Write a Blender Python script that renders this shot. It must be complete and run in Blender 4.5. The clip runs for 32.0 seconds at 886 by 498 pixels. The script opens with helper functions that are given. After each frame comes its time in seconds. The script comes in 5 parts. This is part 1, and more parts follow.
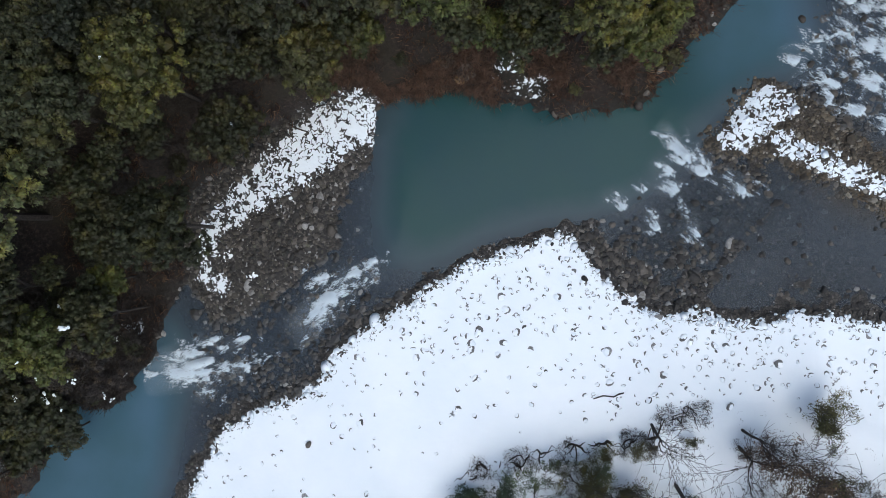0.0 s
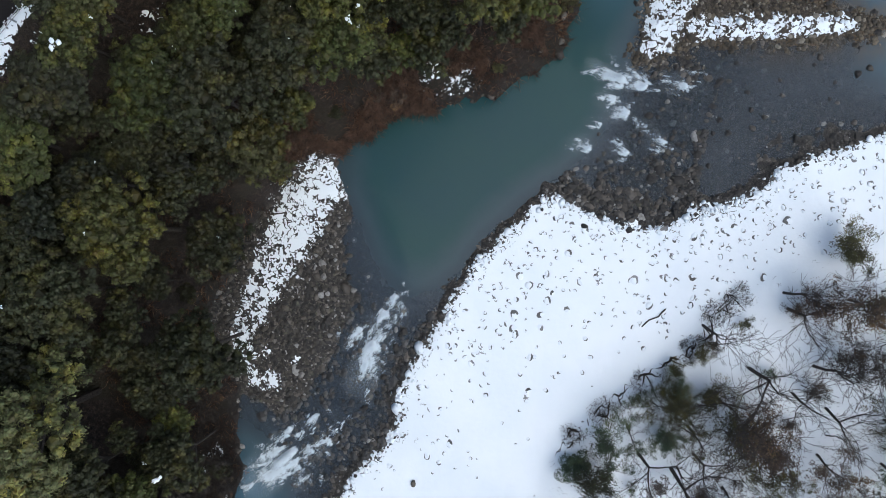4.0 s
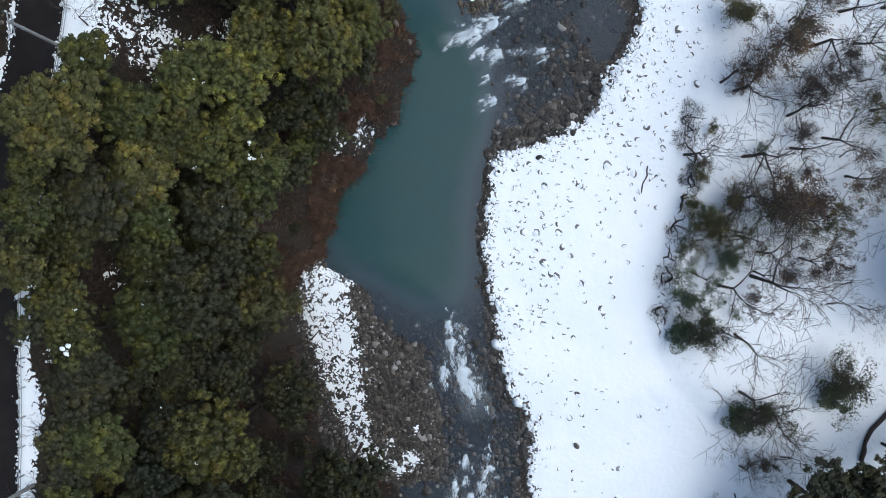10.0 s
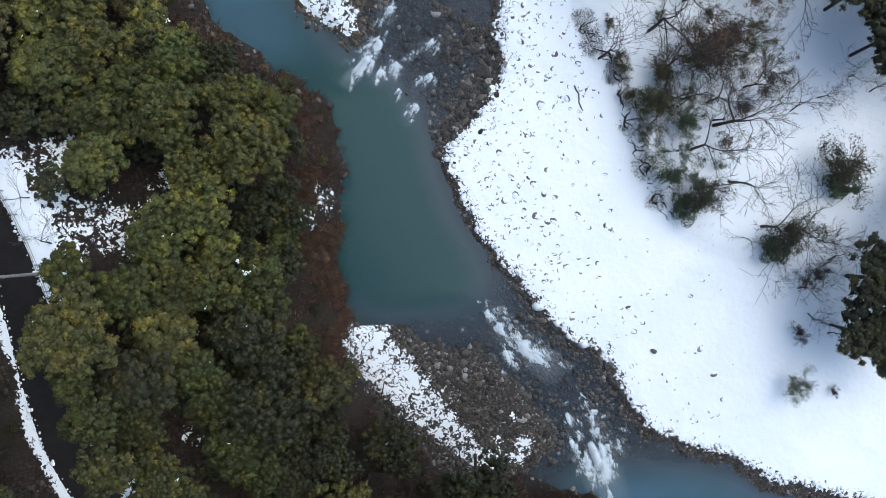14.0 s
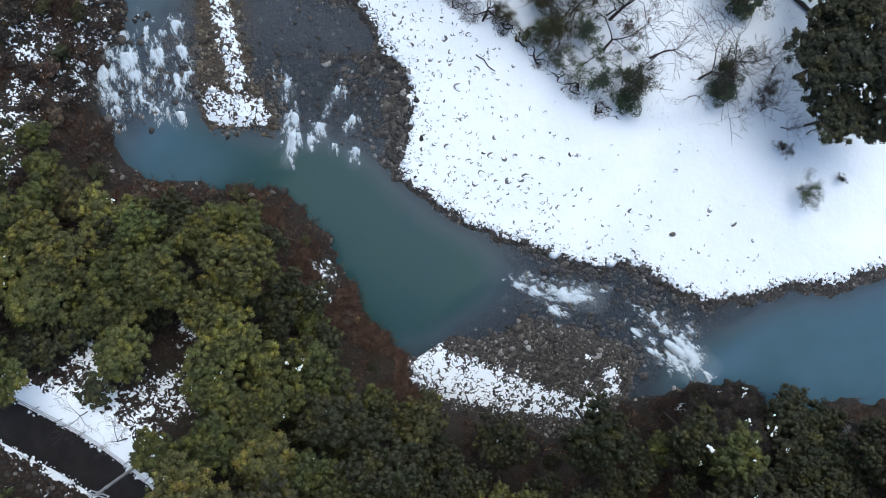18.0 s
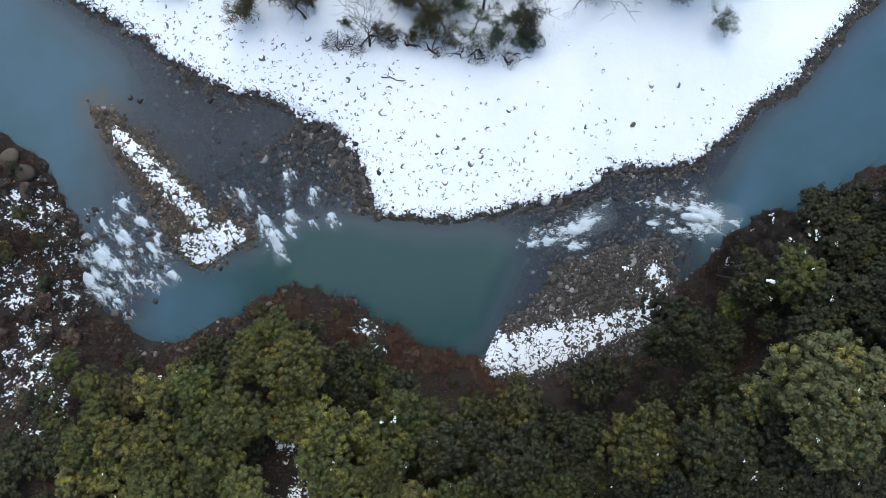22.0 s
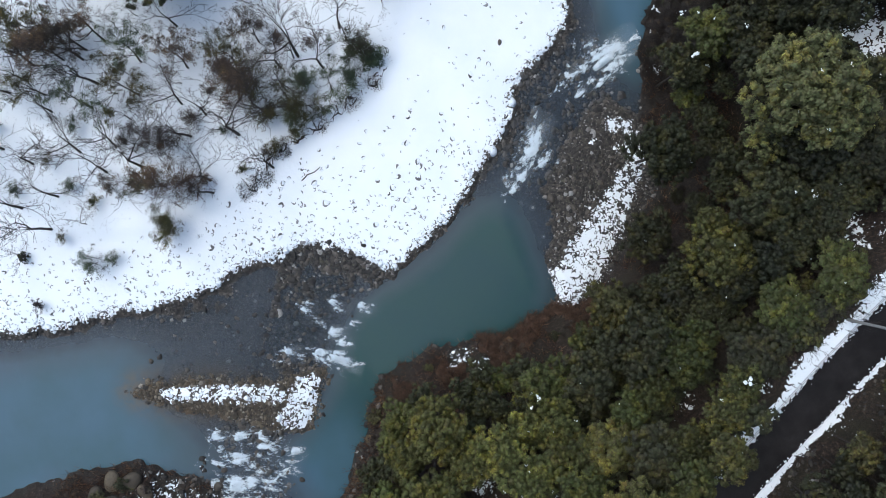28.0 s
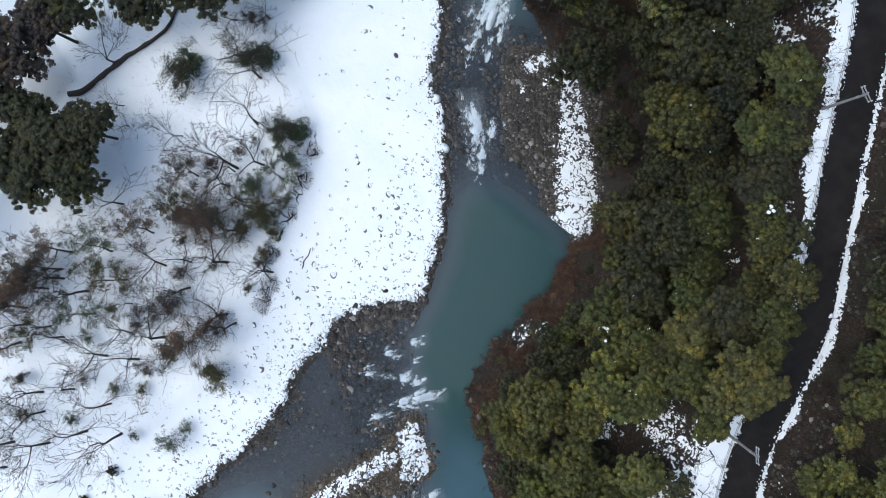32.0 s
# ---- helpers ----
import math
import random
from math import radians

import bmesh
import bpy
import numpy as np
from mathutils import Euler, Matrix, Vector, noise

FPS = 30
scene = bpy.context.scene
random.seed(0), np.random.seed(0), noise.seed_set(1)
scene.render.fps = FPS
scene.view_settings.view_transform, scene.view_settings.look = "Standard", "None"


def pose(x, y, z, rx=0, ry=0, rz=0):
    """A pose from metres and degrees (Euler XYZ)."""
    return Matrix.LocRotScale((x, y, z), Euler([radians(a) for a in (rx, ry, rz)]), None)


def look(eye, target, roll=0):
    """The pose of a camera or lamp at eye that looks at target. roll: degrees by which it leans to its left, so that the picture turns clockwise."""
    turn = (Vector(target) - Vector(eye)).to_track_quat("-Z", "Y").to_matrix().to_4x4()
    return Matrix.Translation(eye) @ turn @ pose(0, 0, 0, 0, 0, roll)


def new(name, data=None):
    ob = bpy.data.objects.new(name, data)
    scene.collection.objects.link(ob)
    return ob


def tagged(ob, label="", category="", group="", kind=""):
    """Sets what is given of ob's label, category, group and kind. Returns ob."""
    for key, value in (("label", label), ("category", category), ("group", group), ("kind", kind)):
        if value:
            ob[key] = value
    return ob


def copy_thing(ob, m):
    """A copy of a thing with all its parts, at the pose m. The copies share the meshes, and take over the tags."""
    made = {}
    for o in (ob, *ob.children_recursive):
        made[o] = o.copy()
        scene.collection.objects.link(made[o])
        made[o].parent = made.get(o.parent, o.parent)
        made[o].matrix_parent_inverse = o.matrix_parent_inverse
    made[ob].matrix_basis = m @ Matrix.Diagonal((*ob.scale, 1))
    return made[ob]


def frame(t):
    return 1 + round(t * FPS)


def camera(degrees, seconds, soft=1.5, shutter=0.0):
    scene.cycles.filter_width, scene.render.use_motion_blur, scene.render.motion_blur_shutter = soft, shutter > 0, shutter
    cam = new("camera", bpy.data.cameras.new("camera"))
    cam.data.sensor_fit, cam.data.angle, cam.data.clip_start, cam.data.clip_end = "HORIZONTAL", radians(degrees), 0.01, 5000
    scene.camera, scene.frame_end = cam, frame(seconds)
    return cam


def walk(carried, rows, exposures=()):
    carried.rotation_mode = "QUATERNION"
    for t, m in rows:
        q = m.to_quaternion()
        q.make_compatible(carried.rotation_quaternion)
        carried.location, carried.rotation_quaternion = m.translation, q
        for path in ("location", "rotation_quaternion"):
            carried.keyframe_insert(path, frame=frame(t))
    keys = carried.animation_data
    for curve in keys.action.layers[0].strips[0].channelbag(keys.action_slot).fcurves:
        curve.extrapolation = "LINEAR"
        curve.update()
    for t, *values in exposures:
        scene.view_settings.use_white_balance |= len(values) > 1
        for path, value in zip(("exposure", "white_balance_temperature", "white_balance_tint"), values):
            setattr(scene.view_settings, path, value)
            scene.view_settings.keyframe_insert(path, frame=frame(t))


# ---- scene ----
cam = camera(65.9, 32.0, soft=0.65)
METRES, EYE, TILT, LEAN, TURN = 26.0, 66.0, -91.0, 1.54, 0.0
ROWS = [
    (0.0, 0.0, 0.0, 0.0, 0.0, 0.0, -0.0),
    (0.5, -0.0023, -0.0148, -0.0013, 0.0, 0.16, 3.18),
    (1.0, -0.0011, -0.0299, -0.001, 0.06, 0.29, 6.39),
    (1.5, -0.0013, -0.0456, -0.0009, 0.12, 0.41, 9.62),
    (2.0, 0.0009, -0.0614, -0.0012, 0.27, 0.54, 12.84),
    (2.5, -0.0027, -0.0762, -0.001, 0.3, 0.67, 16.02),
    (3.0, -0.0044, -0.0913, -0.002, 0.39, 0.85, 19.21),
    (3.5, -0.0025, -0.1059, -0.0023, 0.52, 0.99, 22.21),
    (5.5, -0.002, -0.1643, 0.0005, 0.94, 1.54, 35.17),
    (6.0, -0.0051, -0.1791, 0.0008, 1.05, 1.74, 38.51),
    (6.5, -0.0027, -0.1945, -0.0004, 1.31, 2.01, 41.89),
    (7.0, -0.0019, -0.2098, 0.0005, 1.58, 2.28, 45.25),
    (7.5, -0.003, -0.2254, -0.0011, 1.83, 2.61, 48.61),
    (8.0, 0.0, -0.2418, -0.0026, 2.29, 3.06, 51.99),
    (8.5, -0.0017, -0.2577, -0.0021, 2.71, 3.51, 55.37),
    (9.0, -0.0067, -0.2734, 0.0004, 3.02, 3.88, 58.84),
    (9.5, -0.0039, -0.2893, -0.0022, 3.6, 4.45, 62.46),
    (10.0, -0.0051, -0.3042, -0.0034, 4.27, 5.16, 66.11),
    (10.5, -0.0059, -0.319, -0.003, 5.31, 6.21, 69.76),
    (11.0, -0.0047, -0.3346, -0.007, 6.91, 7.78, 73.46),
    (11.5, -0.0029, -0.3509, -0.0112, 9.44, 10.26, 77.17),
    (12.0, -0.0051, -0.3664, -0.0106, 13.31, 14.13, 80.94),
    (12.5, -0.0068, -0.382, -0.0107, 23.54, 24.36, 84.65),
    (13.0, -0.0064, -0.3979, -0.013, 66.72, 67.51, 87.49),
    (13.5, -0.0074, -0.4138, -0.0124, 140.54, 141.34, 86.21),
    (14.0, -0.0067, -0.4295, -0.0146, 159.62, 160.38, 82.67),
    (14.5, -0.0069, -0.4452, -0.0156, 166.12, 166.86, 78.89),
    (16.5, -0.0033, -0.506, -0.0101, 173.88, 174.58, 63.77),
    (17.0, -0.0063, -0.522, -0.01, 174.59, 175.33, 59.97),
    (17.5, -0.009, -0.5381, -0.0083, 175.12, 175.84, 56.1),
    (18.0, -0.0093, -0.555, -0.0104, 175.44, 176.11, 52.22),
    (18.5, -0.0104, -0.5717, -0.0116, 175.71, 176.37, 48.28),
    (19.0, -0.0129, -0.5887, -0.0127, 175.88, 176.58, 44.3),
    (19.5, -0.0142, -0.6042, -0.0122, 176.06, 176.81, 40.36),
    (20.0, -0.015, -0.6197, -0.0125, 176.16, 176.95, 36.42),
    (20.5, -0.016, -0.6355, -0.0131, 176.27, 177.09, 32.45),
    (21.0, -0.017, -0.6515, -0.0148, 176.42, 177.21, 28.52),
    (21.5, -0.018, -0.6677, -0.0159, 176.58, 177.32, 24.61),
    (22.0, -0.0199, -0.6838, -0.0189, 176.68, 177.39, 20.7),
    (22.5, -0.0215, -0.7003, -0.0176, 176.83, 177.53, 16.85),
    (23.0, -0.0237, -0.7169, -0.0178, 176.94, 177.61, 12.98),
    (23.5, -0.0241, -0.7337, -0.0165, 177.01, 177.7, 9.12),
    (24.0, -0.0268, -0.7502, -0.018, 177.04, 177.74, 5.2),
    (24.5, -0.029, -0.7663, -0.0194, 177.04, 177.8, 1.35),
    (25.0, -0.0296, -0.7821, -0.0195, 177.02, 177.86, -2.5),
    (25.5, -0.0299, -0.7977, -0.0201, 177.05, 177.9, -6.28),
    (27.5, -0.0423, -0.8598, -0.028, 177.15, 178.09, -21.05),
    (28.0, -0.0436, -0.875, -0.0285, 177.17, 178.15, -24.7),
    (28.5, -0.0452, -0.891, -0.0284, 177.19, 178.2, -28.34),
    (29.0, -0.0473, -0.9073, -0.0283, 177.22, 178.26, -31.99),
    (29.5, -0.0478, -0.9239, -0.0282, 177.2, 178.34, -35.62),
    (30.0, -0.0508, -0.9398, -0.0284, 177.16, 178.42, -39.23),
    (30.5, -0.0523, -0.9558, -0.0278, 177.22, 178.48, -42.81),
    (31.0, -0.0539, -0.9708, -0.0282, 177.26, 178.53, -47.0),
    (31.5, -0.0543, -0.9835, -0.0283, 177.26, 178.62, -51.85),
    (32.0, -0.0539, -0.9887, -0.0291, 177.26, 178.75, -56.06),
]
EXPOSURES = [(0.0, 0.34, 6140), (9.0, 0.42, 6050), (17.0, 0.52, 5950), (32.0, 0.52, 6040)]
walk(cam, [(t, pose(0, 0, EYE, TILT, LEAN, TURN) @ pose(METRES * x, METRES * y, METRES * z, 90 + pitch, roll, yaw)) for t, x, y, z, yaw, pitch, roll in ROWS],
     [(t, stops, kelvin, 3) for t, stops, kelvin in EXPOSURES])

# ---- light: overcast winter sky, soft sun high behind cloud ----
SUN_EL, SUN_AZ = radians(62), radians(150)
world = bpy.data.worlds.new("overcast_sky")
scene.world = world
world.use_nodes = True
wn = world.node_tree
wn.nodes.clear()
w_out = wn.nodes.new("ShaderNodeOutputWorld")
w_bg = wn.nodes.new("ShaderNodeBackground")
w_sky = wn.nodes.new("ShaderNodeTexSky")
w_sky.sky_type, w_sky.sun_disc = "NISHITA", False
w_sky.sun_elevation, w_sky.sun_rotation = SUN_EL, SUN_AZ
w_sky.air_density, w_sky.dust_density = 1.0, 3.0
w_bg.inputs["Strength"].default_value = 0.15
wn.links.new(w_sky.outputs[0], w_bg.inputs[0])
wn.links.new(w_bg.outputs[0], w_out.inputs[0])
sun_data = bpy.data.lights.new("sun", "SUN")
sun_data.energy, sun_data.angle, sun_data.color = 0.7, radians(70), (1.0, 0.97, 0.93)
sun = new("sun", sun_data)
sun.matrix_world = look((0, 0, 120), (math.sin(SUN_AZ) * -120 / math.tan(SUN_EL), math.cos(SUN_AZ) * -120 / math.tan(SUN_EL), 0))


# ---- materials ----
class Mat:
    """A node material with short calls for the usual nodes."""

    def __init__(self, name):
        self.m = bpy.data.materials.new(name)
        self.m.use_nodes = True
        self.t = self.m.node_tree
        self.t.nodes.clear()
        self.out = self.n("ShaderNodeOutputMaterial")

    def n(self, kind, **sets):
        node = self.t.nodes.new(kind)
        for k, v in sets.items():
            node.inputs[k.replace("_", " ")].default_value = v
        return node

    def link(self, a, b):
        self.t.links.new(a, b)

    def coords(self, which="Object"):
        return self.n("ShaderNodeTexCoord").outputs[which]

    def noise(self, scale, detail=4.0, rough=0.55, vec=None, distort=0.0):
        node = self.n("ShaderNodeTexNoise", Scale=scale, Detail=detail, Roughness=rough, Distortion=distort)
        self.link(vec if vec else self.coords(), node.inputs["Vector"])
        return node.outputs["Fac"]

    def voronoi(self, scale, feature="F1", vec=None, out="Distance"):
        node = self.n("ShaderNodeTexVoronoi", Scale=scale)
        node.feature = feature
        self.link(vec if vec else self.coords(), node.inputs["Vector"])
        return node.outputs[out]

    def math(self, op, a, b=0.0, c=0.0):
        node = self.t.nodes.new("ShaderNodeMath")
        node.operation = op
        for i, v in enumerate((a, b, c)):
            if isinstance(v, (int, float)):
                node.inputs[i].default_value = v
            else:
                self.link(v, node.inputs[i])
        return node.outputs[0]

    def span(self, v, a, b, c=0.0, d=1.0, smooth=False):
        node = self.t.nodes.new("ShaderNodeMapRange")
        node.interpolation_type = "SMOOTHSTEP" if smooth else "LINEAR"
        self.link(v, node.inputs[0])
        for i, x in enumerate((a, b, c, d)):
            node.inputs[i + 1].default_value = x
        return node.outputs[0]

    def ramp(self, v, stops):
        node = self.t.nodes.new("ShaderNodeValToRGB")
        el = node.color_ramp.elements
        while len(el) < len(stops):
            el.new(0.5)
        for e, (p, c) in zip(el, stops):
            e.position, e.color = p, (*c, 1)
        self.link(v, node.inputs[0])
        return node.outputs[0]

    def mix(self, f, a, b, blend="MIX"):
        node = self.t.nodes.new("ShaderNodeMix")
        node.data_type, node.blend_type = "RGBA", blend
        for sock, v in ((node.inputs[0], f), (node.inputs[6], a), (node.inputs[7], b)):
            if isinstance(v, (int, float)):
                sock.default_value = v
            elif isinstance(v, tuple):
                sock.default_value = (*v, 1)
            else:
                self.link(v, sock)
        return node.outputs[2]

    def attr(self, name):
        node = self.t.nodes.new("ShaderNodeAttribute")
        node.attribute_name = name
        return node.outputs["Fac"]

    def bump(self, v, strength, dist):
        node = self.n("ShaderNodeBump", Strength=strength, Distance=dist)
        self.link(v, node.inputs["Height"])
        return node.outputs[0]

    def surface(self, color, rough=0.8, normal=None, metal=0.0, spec=0.5, end=True):
        p = self.n("ShaderNodeBsdfPrincipled", Metallic=metal)
        p.inputs["Specular IOR Level"].default_value = spec
        for sock, v in ((p.inputs["Base Color"], color), (p.inputs["Roughness"], rough)):
            if isinstance(v, (int, float)):
                sock.default_value = v
            elif isinstance(v, tuple):
                sock.default_value = (*v, 1)
            else:
                self.link(v, sock)
        if normal:
            self.link(normal, p.inputs["Normal"])
        if end:
            self.link(p.outputs[0], self.out.inputs[0])
        return p.outputs[0]


def make_ground_material():
    g = Mat("river_valley_ground")
    co = g.coords()
    # cobbles and gravel
    cell = g.voronoi(4.2, vec=co, out="Color")
    edge = g.voronoi(4.2, "DISTANCE_TO_EDGE", vec=co)
    sep = g.n("ShaderNodeSeparateColor")
    g.link(cell, sep.inputs[0])
    stone = g.ramp(sep.outputs[0], [(0.0, (0.04, 0.036, 0.033)), (0.45, (0.085, 0.075, 0.066)), (0.8, (0.14, 0.12, 0.1)), (1.0, (0.24, 0.225, 0.21))])
    gravel = g.mix(g.span(edge, 0.0, 0.12), (0.03, 0.027, 0.025), stone)
    gravel = g.mix(g.math("MULTIPLY", g.noise(0.35, 3, vec=co), 0.5), gravel, (0.075, 0.065, 0.055))
    # brown winter slope: litter, dead grass, dark earth
    litter = g.ramp(g.noise(3.0, 8, 0.7, vec=co), [(0.32, (0.01, 0.008, 0.007)), (0.5, (0.026, 0.018, 0.014)), (0.6, (0.055, 0.037, 0.027)), (0.72, (0.13, 0.095, 0.068))])
    litter = g.mix(g.span(g.noise(0.22, 4, vec=co), 0.45, 0.66), litter, (0.026, 0.022, 0.014))
    gravel = g.mix(g.math("MULTIPLY", g.attr("sand"), 0.75), gravel, g.mix(g.noise(1.5, 4, vec=co), (0.1, 0.062, 0.03), (0.2, 0.135, 0.07)))
    base = g.mix(g.attr("soil"), gravel, litter)
    base = g.mix(g.math("MULTIPLY", g.attr("wet"), 0.4), base, (0.02, 0.02, 0.02))
    # snow cover, ragged where it thins out
    ragged = g.math("MULTIPLY_ADD", g.noise(1.1, 3, vec=co), 1.5, -0.75)
    fine = g.math("MULTIPLY_ADD", g.noise(3.4, 2, 0.5, vec=co), 1.6, -0.8)
    vein = g.math("ABSOLUTE", g.math("SUBTRACT", g.noise(1.5, 2, 0.45, vec=co, distort=0.6), 0.5))
    crack = g.math("MULTIPLY", g.span(vein, 0.0, 0.07, -0.55, 0.0), g.span(g.noise(0.9, 2, vec=co), 0.4, 0.55))
    lie = g.math("ADD", g.math("ADD", g.attr("snow"), crack), g.math("ADD", g.math("MULTIPLY", ragged, 0.62), g.math("MULTIPLY", fine, 0.45)))
    cover = g.span(lie, -0.04, 0.05)
    drift = g.noise(0.16, 5, 0.5, vec=co)
    snow = g.ramp(drift, [(0.35, (0.81, 0.855, 0.885)), (0.55, (0.85, 0.885, 0.91)), (0.7, (0.88, 0.91, 0.93))])
    color = g.mix(cover, base, snow)
    rough = g.span(cover, 0, 1, 0.82, 0.6)
    h1 = g.math("MULTIPLY", g.math("ADD", g.span(edge, 0, 0.16), sep.outputs[1]), g.math("SUBTRACT", 1.0, cover))
    h2 = g.math("MULTIPLY", cover, g.math("MULTIPLY_ADD", g.noise(1.6, 4, vec=co), 0.8, 0.9))
    nrm = g.bump(g.math("ADD", h1, h2), 0.7, 0.12)
    g.surface(color, rough, nrm, spec=0.3)
    return g.m


def make_snow(name="snow"):
    g = Mat(name)
    co = g.coords()
    c = g.ramp(g.noise(0.7, 5, vec=co), [(0.3, (0.76, 0.81, 0.85)), (0.7, (0.88, 0.91, 0.93))])
    g.surface(c, 0.6, g.bump(g.noise(6, 4, vec=co), 0.4, 0.05), spec=0.3)
    return g.m


def make_rock(name, stops, scale=5.0, rough=0.75):
    g = Mat(name)
    co = g.coords()
    isl = g.n("ShaderNodeNewGeometry").outputs["Random Per Island"]
    rnd = g.n("ShaderNodeObjectInfo").outputs["Random"]
    k = g.math("FRACT", g.math("ADD", isl, rnd))
    c = g.ramp(k, stops)
    sp = g.noise(scale, 6, 0.7, vec=co)
    c = g.mix(g.span(sp, 0.35, 0.7), c, g.mix(0.5, c, (0.02, 0.019, 0.018)))
    c = g.mix(g.span(g.noise(scale * 0.3, 3, vec=co), 0.6, 0.75), c, (0.09, 0.085, 0.06))
    g.surface(c, rough, g.bump(sp, 0.6, 0.05), spec=0.4)
    return g.m


def make_leaf():
    """Foliage: the object's colour sets the kind, each leaf and tree varies."""
    g = Mat("foliage")
    info = g.n("ShaderNodeObjectInfo")
    isl = g.n("ShaderNodeNewGeometry").outputs["Random Per Island"]
    hue = g.n("ShaderNodeHueSaturation")
    spray = g.span(g.noise(0.5, 4, 0.6, vec=g.coords()), 0.5, 0.66)
    young = g.mix(1.0, info.outputs["Color"], (1.8, 1.66, 1.05), "MULTIPLY")
    old = g.mix(1.0, info.outputs["Color"], (0.82, 0.9, 0.95), "MULTIPLY")
    g.link(g.mix(spray, old, young), hue.inputs["Color"])
    g.link(g.math("ADD", g.span(info.outputs["Random"], 0, 1, 0.485, 0.51), g.math("MULTIPLY_ADD", isl, 0.05, -0.025)), hue.inputs["Hue"])
    patch = g.noise(0.9, 3, vec=g.coords())
    val = g.math("MULTIPLY", g.span(isl, 0, 1, 0.6, 1.4), g.span(patch, 0.3, 0.7, 0.6, 1.4))
    g.link(val, hue.inputs["Value"])
    hue.inputs["Saturation"].default_value = 1.0
    g.surface(hue.outputs[0], 0.6, spec=0.25)
    return g.m


def make_bark(name, dark, light):
    g = Mat(name)
    co = g.coords()
    c = g.ramp(g.noise(9, 6, 0.7, vec=co), [(0.35, dark), (0.65, light)])
    g.surface(c, 0.9, g.bump(g.noise(20, 4, vec=co), 0.5, 0.03), spec=0.2)
    return g.m


def make_brush():
    """Dead grass and brush: every stem its own brown, from dark to straw."""
    g = Mat("dead_brush")
    isl = g.n("ShaderNodeNewGeometry").outputs["Random Per Island"]
    c = g.ramp(isl, [(0.0, (0.022, 0.014, 0.011)), (0.4, (0.075, 0.04, 0.025)), (0.7, (0.155, 0.075, 0.04)), (1.0, (0.29, 0.2, 0.125))])
    c = g.mix(g.span(g.noise(0.4, 3, vec=g.coords()), 0.4, 0.65), c, g.mix(0.55, c, (0.07, 0.028, 0.02)))
    g.surface(c, 0.9, spec=0.15)
    return g.m


def make_asphalt():
    g = Mat("wet_asphalt")
    co = g.coords()
    c = g.ramp(g.noise(0.5, 6, vec=co), [(0.3, (0.007, 0.006, 0.006)), (0.6, (0.013, 0.011, 0.011)), (0.8, (0.021, 0.019, 0.019))])
    fine = g.noise(25, 3, vec=co)
    c = g.mix(g.math("MULTIPLY", g.span(fine, 0.55, 0.75), 0.4), c, (0.05, 0.047, 0.045))
    g.surface(c, g.span(g.noise(0.8, 3, vec=co), 0.3, 0.7, 0.6, 0.85), g.bump(fine, 0.3, 0.02), spec=0.2)
    return g.m


def make_water():
    """Silty mountain water: clear over the shallows, teal or blue-grey where it is deep."""
    g = Mat("silty_river_water")
    co = g.coords()
    depth = g.attr("depth")
    blue = g.attr("blue")
    body = g.mix(blue, (0.021, 0.056, 0.06), (0.064, 0.12, 0.165))
    body = g.mix(g.span(g.noise(0.12, 3, vec=co), 0.35, 0.65), body, g.mix(0.35, body, (0.026, 0.066, 0.052)))
    d2 = g.math("ADD", depth, g.math("MULTIPLY_ADD", g.noise(0.6, 4, vec=co), 0.16, -0.08))
    opaque = g.span(d2, 0.0, 0.45, 0.4, 1.0)
    body = g.mix(g.span(d2, 0.15, 0.8), (0.062, 0.075, 0.092), body)
    body = g.mix(g.math("MULTIPLY", g.attr("silt"), g.span(g.noise(0.7, 4, vec=co), 0.3, 0.6)), body, (0.115, 0.092, 0.066))
    rip = g.math("ADD", g.noise(1.6, 4, vec=co), g.math("MULTIPLY", g.noise(6, 3, vec=co), 0.35))
    nrm = g.bump(rip, 0.12, 0.1)
    solid = g.surface(body, 0.1, nrm, spec=0.25, end=False)
    clear = g.n("ShaderNodeBsdfTransparent", Color=(0.62, 0.68, 0.7, 1))
    m = g.n("ShaderNodeMixShader")
    g.link(opaque, m.inputs[0])
    g.link(clear.outputs[0], m.inputs[1])
    g.link(solid, m.inputs[2])
    g.link(m.outputs[0], g.out.inputs[0])
    return g.m


def make_foam():
    """White water torn into billows; the fade of each tongue thins it to clear water."""
    g = Mat("white_water")
    flow = g.t.nodes.new("ShaderNodeAttribute")
    flow.attribute_name = "flow"
    co = flow.outputs["Vector"]
    n1 = g.noise(1.1, 7, 0.7, vec=co, distort=1.4)
    n2 = g.noise(5.5, 5, 0.72, vec=co, distort=1.2)
    mixed = g.math("ADD", g.math("MULTIPLY", n1, 1.0), g.math("MULTIPLY", n2, 1.2))
    cover = g.math("ADD", g.math("SUBTRACT", mixed, 1.1), g.attr("fade"))
    fac = g.math("MULTIPLY", g.span(cover, 0.2, 0.56, 0.0, 0.84), g.span(g.attr("fade"), 0.0, 0.14))
    fac = g.math("MAXIMUM", fac, g.math("MULTIPLY", g.attr("veil"), g.span(n1, 0.3, 0.7, 0.3, 1.2)))
    white = g.surface((0.72, 0.8, 0.85), 0.5, g.bump(n2, 0.8, 0.2), spec=0.4, end=False)
    clear = g.n("ShaderNodeBsdfTransparent")
    m = g.n("ShaderNodeMixShader")
    g.link(fac, m.inputs[0])
    g.link(clear.outputs[0], m.inputs[1])
    g.link(white, m.inputs[2])
    g.link(m.outputs[0], g.out.inputs[0])
    return g.m


